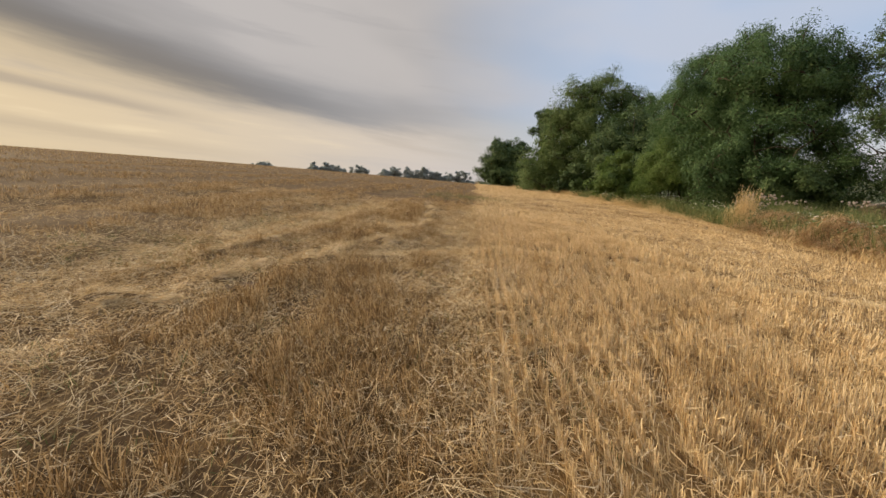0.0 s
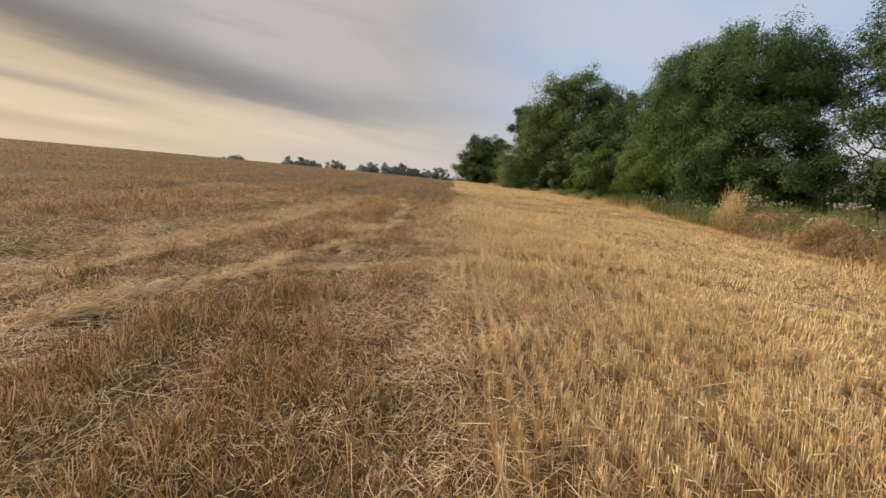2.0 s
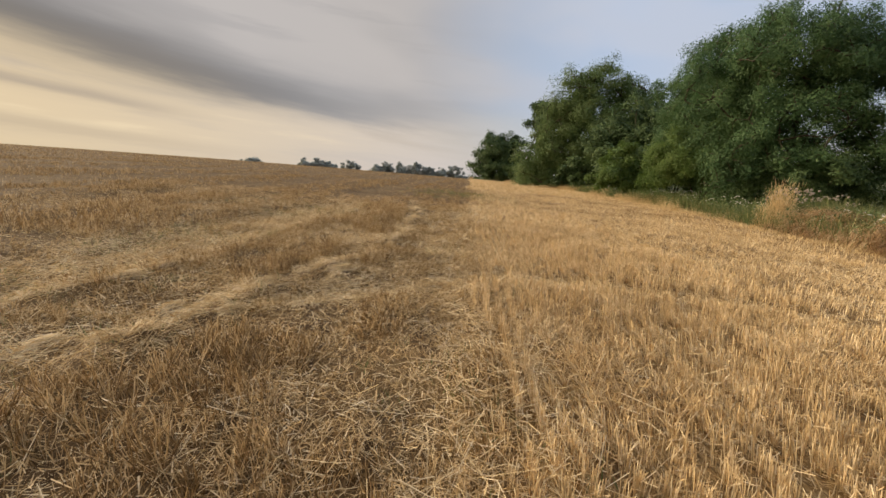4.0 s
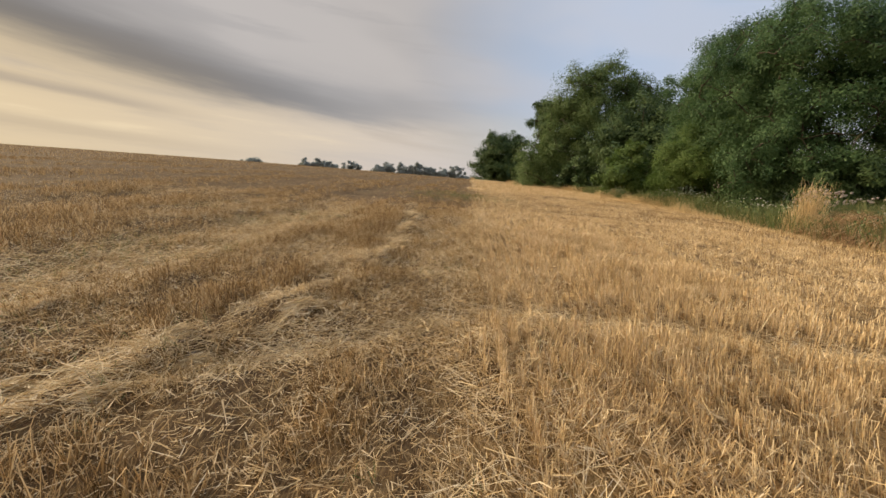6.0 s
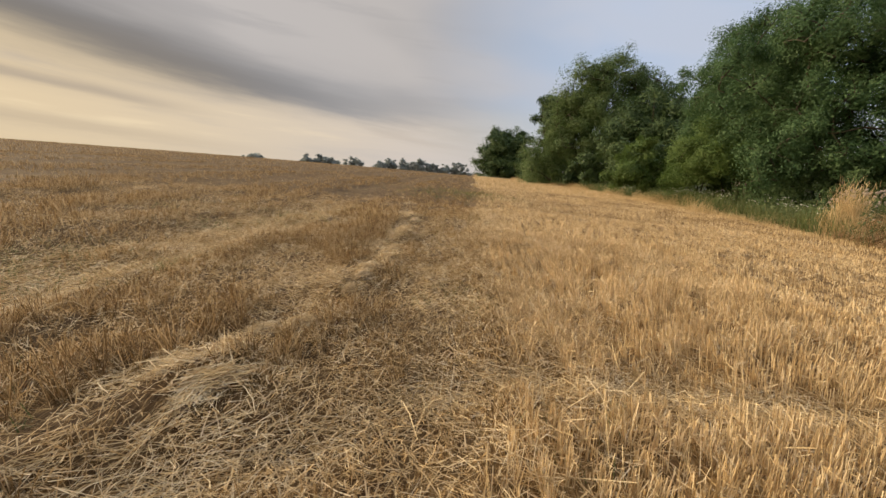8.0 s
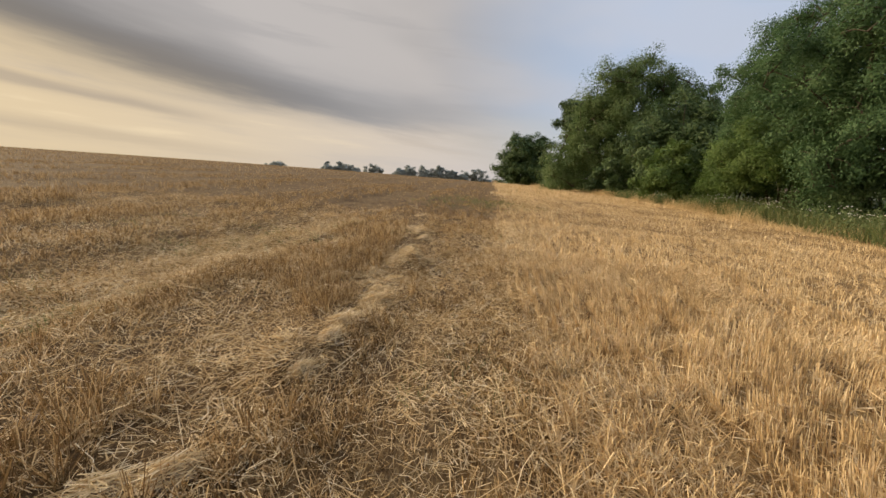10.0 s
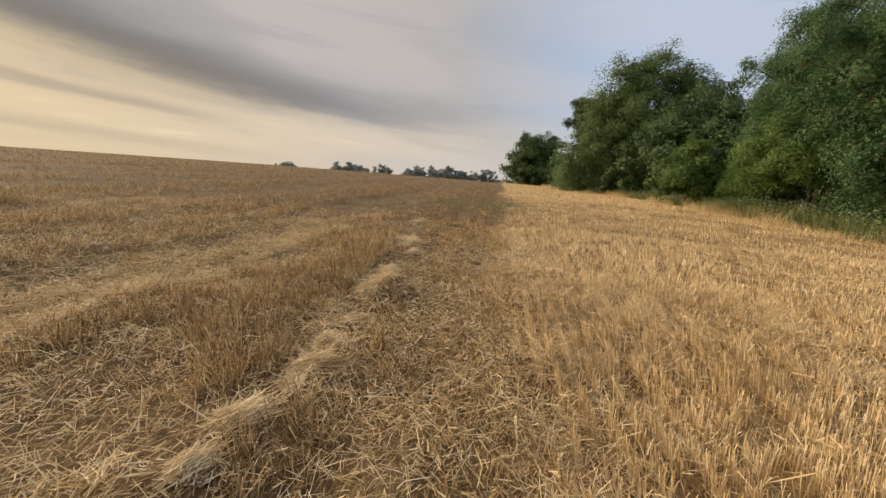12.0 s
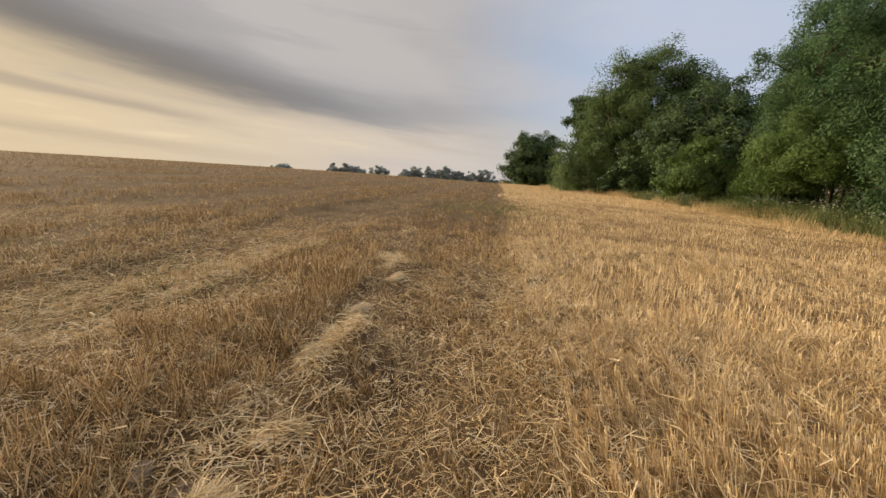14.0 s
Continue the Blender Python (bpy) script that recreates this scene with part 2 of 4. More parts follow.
def smooth(v, lo, hi):
    t = np.clip((v - lo) / (hi - lo), 0, 1)
    return t * t * (3 - 2 * t)


def make_mesh(name, verts, faces, mat, shade=False):
    verts, faces = np.asarray(verts, np.float32), np.asarray(faces, np.int32)
    me = bpy.data.meshes.new(name)
    k = faces.shape[1]
    me.vertices.add(len(verts))
    me.vertices.foreach_set("co", verts.ravel())
    me.loops.add(faces.size)
    me.loops.foreach_set("vertex_index", faces.ravel())
    me.polygons.add(len(faces))
    me.polygons.foreach_set("loop_start", np.arange(0, faces.size, k, dtype=np.int32))
    if shade:
        me.polygons.foreach_set("use_smooth", np.ones(len(faces), bool))
    me.update(calc_edges=True)
    me.materials.append(mat)
    return me


def part(name, me, parent, label="", kind=""):
    ob = new(name, me)
    ob.parent = parent
    return tagged(ob, label, kind=kind)


def unit(v):
    return v / np.maximum(np.linalg.norm(v, axis=-1, keepdims=True), 1e-9)


def straws(base, tip, radius, bend=None):
    """Straws from base to tip, creased along their length, with a knee in the middle where bend is given."""
    base, tip = np.asarray(base), np.asarray(tip)
    n = len(base)
    axis = unit(tip - base)
    ref = np.where(np.abs(axis[:, 2:3]) > 0.9, [[1.0, 0, 0]], [[0, 0, 1.0]])
    u = unit(np.cross(axis, ref))
    w = np.cross(axis, u)
    turn = rng.uniform(0, 6.283, n)
    rings = [base, tip] if bend is None else [base, (base + tip) / 2 + bend, tip]
    out = []
    for j, c in enumerate(rings):
        r = radius * (1.0 - 0.2 * j / (len(rings) - 1))
        for s in range(3):
            a = turn + (s - 1) * 1.75
            out.append(c + (np.cos(a) * r)[:, None] * u + (np.sin(a) * r)[:, None] * w)
    m = len(out)
    verts = np.stack(out, 1).reshape(-1, 3)
    quads = []
    for j in range(len(rings) - 1):
        for s in range(2):
            quads.append((j * 3 + s, j * 3 + s + 1, j * 3 + 4 + s, j * 3 + 3 + s))
    faces = (np.arange(n)[:, None, None] * m + np.array(quads)[None]).reshape(-1, 4)
    return verts, faces


def blades(base, tip, width, droop=None):
    """Ribbons that narrow to the tip; with droop they arch over in two pieces."""
    base, tip = np.asarray(base), np.asarray(tip)
    n = len(base)
    a = rng.uniform(0, math.pi, n)
    side = np.stack([np.cos(a), np.sin(a), np.zeros(n)], 1) * (np.asarray(width) / 2).reshape(-1, 1)
    if droop is None:
        verts = np.stack([base - side, base + side, tip + side * 0.35, tip - side * 0.35], 1).reshape(-1, 3)
        return verts, np.arange(n * 4).reshape(-1, 4)
    midp = base * 0.42 + tip * 0.58 + droop
    verts = np.stack([base - side, base + side, midp + side * 0.8, midp - side * 0.8, tip + side * 0.15, tip - side * 0.15], 1).reshape(-1, 3)
    quads = np.array([(0, 1, 2, 3), (3, 2, 4, 5)])
    return verts, (np.arange(n)[:, None, None] * 6 + quads[None]).reshape(-1, 4)


def ribbons(base, tip, width, bend=None):
    """Lying straws: flat strips square to their length, with a knee where bend is given."""
    base, tip = np.asarray(base), np.asarray(tip)
    n = len(base)
    axis = unit(tip - base)
    side = unit(np.cross(axis, unit(rng.normal(size=(n, 3)) + [0, 0, 0.6]))) * (np.asarray(width) / 2).reshape(-1, 1)
    if bend is None:
        verts = np.stack([base - side, base + side, tip + side * 0.8, tip - side * 0.8], 1).reshape(-1, 3)
        return verts, np.arange(n * 4).reshape(-1, 4)
    knee = (base + tip) / 2 + bend
    verts = np.stack([base - side, base + side, knee + side, knee - side, tip + side * 0.8, tip - side * 0.8], 1).reshape(-1, 3)
    quads = np.array([(0, 1, 2, 3), (3, 2, 4, 5)])
    return verts, (np.arange(n)[:, None, None] * 6 + quads[None]).reshape(-1, 4)


def diamonds(centre, normal, length, ratio=0.45):
    """Leaves: one folded-flat rhombus each."""
    n = len(centre)
    ref = unit(rng.normal(size=(n, 3)))
    u = unit(np.cross(normal, ref))
    w = np.cross(normal, u)
    l = np.asarray(length).reshape(-1, 1) / 2
    verts = np.stack([centre - u * l, centre + w * l * ratio, centre + u * l, centre - w * l * ratio], 1).reshape(-1, 3)
    return verts, np.arange(n * 4).reshape(-1, 4)


def leaflets(centre, normal, length, ratio=0.5):
    """Small crown leaves: one pointed triangle each."""
    n = len(centre)
    u = unit(np.cross(normal, unit(rng.normal(size=(n, 3)))))
    w = np.cross(normal, u)
    l = np.asarray(length).reshape(-1, 1) / 2
    verts = np.stack([centre - u * l + w * l * ratio, centre - u * l - w * l * ratio, centre + u * l * 1.4], 1).reshape(-1, 3)
    return verts, np.arange(n * 3).reshape(-1, 3)


def joined(*pieces):
    verts, faces, k = [], [], 0
    for v, f in pieces:
        verts.append(v)
        faces.append(f + k)
        k += len(v)
    return np.concatenate(verts), np.concatenate(faces)


def tube(points, radii, sides=7):
    """A tapering bough along a line of points."""
    points = np.asarray(points, float)
    d = unit(np.gradient(points, axis=0))
    ref = np.where(np.abs(d[:, 2:3]) > 0.85, [[1.0, 0.2, 0]], [[0, 0, 1.0]])
    u = unit(np.cross(d, ref))
    w = np.cross(d, u)
    a = np.linspace(0, 2 * math.pi, sides, endpoint=False)
    ring = np.cos(a)[None, :, None] * u[:, None] + np.sin(a)[None, :, None] * w[:, None]
    verts = (points[:, None] + ring * np.asarray(radii)[:, None, None]).reshape(-1, 3)
    i, s = np.meshgrid(np.arange(len(points) - 1), np.arange(sides), indexing="ij")
    t = (s + 1) % sides
    faces = np.stack([i * sides + s, i * sides + t, (i + 1) * sides + t, (i + 1) * sides + s], -1).reshape(-1, 4)
    return verts, faces


# ---- the ground ----
up = pose(0, 0, 0, TILT, LEAN, TURN) @ Vector((0, 0, 1))
SX, SY = -up.x / up.z, -up.y / up.z
Z0 = EYE - EYE * up.z - (SX * -EYE * up.x + SY * -EYE * up.y)
ROW = 0.065  # the drill rows drift to the right by this much a metre


def windrow_x(y):
    return 0.28 * (vnoise(y * 0.9, y * 0 + 0.5, 52) - 0.5) + np.interp(y, [-2, 3.2, 4.7, 6.0, 7.1, 8.4, 9.8, 11.8, 14, 17.5, 19.5, 26, 45], [-5.2, -3.7, -2.5, -1.9, -1.55, -1.15, -0.85, -0.6, -0.52, -0.75, -1.0, -1.2, -1.0])


def hedge_x(y):
    return np.interp(y, [-30, 8, 15, 21, 30, 37, 46, 70, 95, 130, 200], [9.5, 11.6, 12.6, 13.9, 15.3, 16.1, 16.5, 17.0, 17.0, 15.0, 12.0])


def lane(x, y):
    """1 in the lanes of the left part where straw lies flat between the standing bands."""
    u = x - 0.06 * y + 0.75 * (vnoise(x * 0.22, y * 0.13, 3) - 0.5) + 0.3 * (vnoise(x * 1.1, y * 0.5, 4) - 0.5)
    ragged = 0.55 + 0.45 * smooth(vnoise(x * 0.8, y * 0.45, 6) + 0.4 * vnoise(x * 2.3, y * 1.4, 7), 0.45, 0.85)
    return smooth(np.cos((u + 4.4) * 2 * math.pi / 4.7), 0.05, 0.62) * ragged * np.where(u > -2.05, 0.55, 1.0)


def swath_x(y):
    """The crest where the flat straw of the first lane breaks off."""
    return 0.3 * (vnoise(y * 0.8, y * 0 + 2.5, 54) - 0.5) + np.interp(y, [-2, 5.5, 7.1, 9.3, 12.2, 18.5, 26, 45], [-5.0, -3.4, -3.1, -3.0, -2.6, -2.2, -1.6, -0.4])


def bank(d, back, face):
    """A crest that climbs slowly from the sunny side and breaks off on the other."""
    return smooth(d, -back, -0.02) * (1 - smooth(d, 0.0, face))


def edge_line(x, y):
    return x - ROW * y


def track(x, y):
    """1 on the wheel mark that crosses the rows."""
    line = np.interp(x, [-2, -1, 0.6, 2, 3.3, 4.2, 5.1, 7, 10], [6.5, 7.4, 8.55, 8.4, 8.27, 8.1, 7.65, 6.6, 5.0])
    return np.exp(-((y - line + 0.16 * (vnoise(x * 1.7, y * 1.7, 5) - 0.5)) / 0.27) ** 2)


def height(x, y):
    x, y = np.asarray(x, float), np.asarray(y, float)
    xs = np.where(x > 0, 24 - 3 * np.logaddexp(0, (24 - x) / 3.0) + 3 * np.logaddexp(0, 8.0) - 24, x)
    xs = np.where(x < -110, -110 - 40 * np.tanh((-110 - x) / 40), xs)
    ys = np.where(y > 200, 200 + 60 * np.tanh((y - 200) / 60), np.where(y < -60, -60 - 40 * np.tanh((-60 - y) / 40), y))
    d = np.hypot(x, y)
    dd = np.where(d > 320, 320 + 120 * np.tanh((d - 320) / 120), d)
    z = Z0 + SX * xs + SY * ys - 0.000105 * dd * dd
    near = np.exp(-(d / 45.0) ** 2)
    z = z + near * (0.08 * (vnoise(x * 0.75, y * 0.5, 1) - 0.5) + 0.075 * (vnoise(x * 2.6, y * 2.1, 2) - 0.5) * smooth(-edge_line(x, y), -1.5, 0.0) + 0.015 * (vnoise(x * 2.6, y * 2.1, 8) - 0.5))
    fade = smooth(y, -2, 2) * (1 - smooth(y, 24, 40))
    crest = (0.45 + 1.3 * vnoise(x * 6.0, y * 5.0, 56)) * smooth(vnoise(y * 1.7, x * 2.2 + 3.3, 51), 0.35, 0.75) * (1 - 0.8 * smooth(y, 13, 19)) + 0.08
    z = z + fade * 0.07 * crest * bank(x - windrow_x(y), 0.30, 0.14)
    z = z + smooth(y, 4.5, 6.5) * (1 - smooth(y, 12, 24)) * 0.06 * (0.3 + 1.2 * smooth(vnoise(y * 1.1, x * 0.8, 55), 0.3, 0.7)) * (0.4 + 1.2 * vnoise(x * 4.5, y * 4.0, 57)) * bank(x - swath_x(y), 0.6, 0.18)
    z = z - 0.08 * lane(x, y) * np.exp(-(d / 90.0) ** 2) * smooth(-edge_line(x, y), 0, 0.6)
    z = z - 0.045 * track(x, y) * near
    z = z + 0.25 * smooth(x - hedge_x(y), 0.2, 2.5) * smooth(60 - d, 0, 20)
    return z


def make_ground():
    def spread(lo, fine_lo, fine_hi, hi, step):
        mid = np.arange(fine_lo, fine_hi, step)
        a = fine_hi + np.cumsum(step * 1.09 ** np.arange(1, 140))
        b = fine_lo - np.cumsum(step * 1.09 ** np.arange(1, 140))
        return np.concatenate([b[b > lo][::-1], mid, a[a < hi]])

    xs = spread(-2500, -4.6, 2, 2500, 0.10)
    ys = spread(-2500, 0, 17, 2500, 0.18)
    gx, gy = np.meshgrid(xs, ys)
    verts = np.stack([gx, gy, height(gx, gy)], -1).reshape(-1, 3)
    i, j = np.meshgrid(np.arange(len(ys) - 1), np.arange(len(xs) - 1), indexing="ij")
    a = i * len(xs) + j
    faces = np.stack([a, a + 1, a + len(xs) + 1, a + len(xs)], -1).reshape(-1, 4)
    ob = new("ground", make_mesh("ground", verts, faces, SOIL, True))
    tagged(ob, "sloping harvested field of brown soil and straw litter", "field", kind="structure")


make_ground()


# ---- the stubble ----
def scatter(n, x0, x1, y0, y1):
    return rng.uniform(x0, x1, n), rng.uniform(y0, y1, n)


def to_rows(x, y, gap=0.125, loose=0.016):
    u = x - ROW * y
    u = np.round(u / gap) * gap + rng.normal(0, loose, len(x))
    return u + ROW * y


def to_tufts(x, y, cell, loose):
    """Gathers stems into plants, one or two to a cell; also gives a number of its own to each plant."""
    ix, iy = np.floor(x / cell), np.floor(y / cell)
    twin = np.floor(rng.random(len(x)) * 2)
    cx = (ix + hashed(ix, iy, 101 + twin)) * cell
    cy = (iy + hashed(ix, iy, 103 + twin)) * cell
    return cx + rng.normal(0, loose, len(x)), cy + rng.normal(0, loose, len(x)), hashed(ix, iy, 107 + twin)


def on_ground(x, y, sink=0.01):
    return np.stack([x, y, height(x, y) - sink], 1)


def edge(x, y):
    """Metres to the right of the line where the standing stubble begins."""
    far = np.minimum(0.2 + 0.012 * y, 0.6)
    return x - ROW * y + 0.30 * (vnoise(x * 1.3, y * 0.9, 11) - 0.5) + far * 1.6 * (vnoise(x * 0.3, y * 0.25, 12) - 0.5) + far * rng.normal(0, 0.25, np.shape(x))


def stuff(name, data, mat, label, category):
    return tagged(new(name, make_mesh(name, *data, mat)), label, category, kind="stuff")


def leaning(n, tall, lean, toward=(0.0, 0.0)):
    v = np.stack([rng.normal(toward[0], lean, n), rng.normal(toward[1], lean, n), np.ones(n)], 1)
    return unit(v) * np.asarray(tall).reshape(-1, 1)


def standing_right():
    x, y = scatter(105000, -0.5, 10.5, -1.5, 20)
    x2, y2 = scatter(105000, -0.2, 5.0, 0.8, 15)
    x, y = np.concatenate([x, x2]), np.concatenate([y, y2])
    x = to_rows(x, y)
    drill = np.round((x - ROW * y) / 0.125)
    # stalks of one plant stand together
    y = (np.floor(y / 0.055) + 0.5) * 0.055 + (hashed(drill, np.floor(y / 0.055), 25) - 0.5) * 0.04 + rng.normal(0, 0.011, len(y))
    keep = (edge(x, y) > 0) & (rng.random(len(x)) > 0.97 * track(x, y))
    keep &= rng.random(len(x)) < 0.10 + 0.90 * smooth(vnoise(drill * 3.7, y * 4.2, 22), 0.30, 0.52)
    x, y = x[keep], y[keep]
    n = len(x)
    laid = smooth(vnoise(x * 0.8, y * 0.5, 21), 0.62, 0.85)
    tall = (1 - 0.38 * smooth(x, 3, 6.5)) * np.clip(rng.normal(0.135, 0.028, n), 0.06, 0.22) * (0.8 + 0.4 * vnoise(x * 0.7, y * 0.7, 23))
    base = on_ground(x, y)
    way = leaning(n, tall, np.where(rng.random(n) < 0.2, 0.30, 0.07) + 0.5 * laid, (-0.03, 0.0))
    patch = (vnoise(x * 0.9, y * 0.9, 24) - 0.5) * 0.10
    way[:, 0] += patch * rng.random(n)
    wide = rng.uniform(0.0018, 0.0031, n)
    close = (x < 4) & (y > 0.5) & (y < 14.5)
    pieces = joined(straws(base[close], (base + way)[close], wide[close]), ribbons(base[~close], (base + way)[~close], wide[~close] * 3.0))
    stuff("standing_stubble", pieces, GOLD, "golden standing wheat stubble in straight drill rows", "stubble")
    # dead leaves that still hang on the stalks
    pick = rng.random(n) < 0.36
    b = base[pick] + way[pick] * rng.uniform(0.2, 0.8, (pick.sum(), 1))
    m = len(b)
    out = leaning(m, rng.uniform(0.05, 0.14, m), 1.0)
    out[:, 2] *= 0.45
    stuff("stubble_leaves", ribbons(b, b + out, rng.uniform(0.003, 0.006, m)), GOLD, "pale dead leaf blades hanging on the stubble", "straw")


def standing_left():
    x, y = scatter(150000, -11, 1.6, -1.5, 20)
    x2, y2 = scatter(112000, -5, 1.2, 0.8, 16)
    k = rng.random(len(x2)) < smooth(x2, -5, -3.2) * (1 - smooth(y2, 13.5, 16))
    x2, y2 = x2[k], y2[k]
    x, y = np.concatenate([x, x2]), np.concatenate([y, y2])
    x, y, plant = to_tufts(x, y, 0.15, 0.020)
    flat = lane(x, y)
    keep = (edge(x, y) <= 0.1) & (rng.random(len(x)) < 0.97 - 0.66 * flat) & (rng.random(len(x)) > 0.9 * track(x, y))
    keep &= (x - windrow_x(y) > 0.06) | (x - windrow_x(y) < -0.32)
    clumpy = smooth(0.6 * vnoise(x * 2.0, y * 1.4, 32) + 0.4 * vnoise(x * 0.7, y * 0.5, 35), 0.34, 0.58)
    keep &= rng.random(len(x)) < 0.10 + 0.90 * clumpy
    x, y, plant, clumpy = x[keep], y[keep], plant[keep], clumpy[keep]
    n = len(x)
    tall = (0.55 + 0.75 * clumpy) * np.clip(rng.normal(0.092, 0.026, n), 0.03, 0.17) * (0.7 + 0.6 * vnoise(x * 1.2, y * 0.3, 31)) * (0.65 + 0.75 * plant) * (1 - 0.45 * lane(x, y))
    base = on_ground(x, y)
    way = leaning(n, tall, 0.42, (-0.06, 0.08))
    wide = rng.uniform(0.0016, 0.0031, n)
    close = (x > -3.2) & (y < 14.5) & (y > 1)
    both = joined(straws(base[close], (base + way)[close], wide[close]), ribbons(base[~close], (base + way)[~close], wide[~close] * 3.6))
    stuff("trampled_stubble", both, BROWN, "brown trampled wheat stubble, short and leaning", "stubble")


def far_stubble():
    for name, right, mat, label in (("standing_stubble", True, GOLD, "golden standing stubble farther along the field"), ("trampled_stubble", False, BROWN, "brown stubble on the rising field")):
        pieces = []
        if right:
            x, y = scatter(105000, -1, 17.5, -2, 40)
            keep = (edge(x, y) > 0) & (x < hedge_x(y) - 0.2) & ((y > 19.5) | (x > 9.5))
            keep &= rng.random(len(x)) < 0.25 + smooth(vnoise(x * 1.3, y * 0.8, 44), 0.25, 0.55)
            x, y = x[keep], y[keep]
            x = to_rows(x, y, 0.25, 0.085)
        else:
            x, y = scatter(135000, -26, 3, -2, 40)
            x, y, plant = to_tufts(x, y, 0.42, 0.06)
            keep = (edge(x, y) <= 0) & ((y > 19.5) | (x < -10.5)) & (rng.random(len(x)) < 1 - 0.75 * lane(x, y))
            keep &= rng.random(len(x)) < 0.12 + smooth(0.6 * vnoise(x * 1.2, y * 0.8, 43) + 0.4 * vnoise(x * 0.35, y * 0.25, 45), 0.34, 0.58)
            x, y, plant = x[keep], y[keep], plant[keep]
        n = len(x)
        tall = np.clip(rng.normal(0.15, 0.035, n), 0.06, 0.28) * (0.66 if right else 0.72)
        tall *= 0.7 + 0.6 * vnoise(x * 0.4, y * 0.4, 41) if right else (0.6 + 0.8 * vnoise(x * 0.7, y * 0.22, 41)) * (0.7 + 0.6 * plant) * (1 - 0.5 * lane(x, y))
        base = on_ground(x, y)
        pieces.append(blades(base, base + leaning(n, tall, 0.16 if right else 0.34), rng.uniform(0.008, 0.016, n) * (0.9 if right else 1.2)))
        x, y = scatter(70000, -1 if right else -100, 18 if right else 8, 30, 140)
        if not right:
            x2, y2 = scatter(45000, -110, -24, 0, 120)
            x, y = np.concatenate([x, x2]), np.concatenate([y, y2])
        d = np.hypot(x, y)
        keep = ((edge(x, y) > 0) & (x < hedge_x(y) - 0.3) if right else (edge(x, y) <= 0) & ((y > 38) | (x < -24))) & (rng.random(len(x)) < 60 / np.maximum(d, 60))
        if not right:
            keep &= rng.random(len(x)) < 1 - 0.93 * lane(x, y)
        else:
            keep &= y > 37
        x, y = x[keep], y[keep]
        n = len(x)
        base = on_ground(x, y)
        tall = rng.uniform(0.12, 0.24, n) * (1.0 if right else 0.7) * (0.7 + 0.6 * vnoise(x * 0.12, y * 0.25, 42))
        pieces.append(blades(base, base + leaning(n, tall, 0.2), rng.uniform(0.02, 0.05, n)))
        stuff(name, joined(*pieces), mat, label, "stubble")


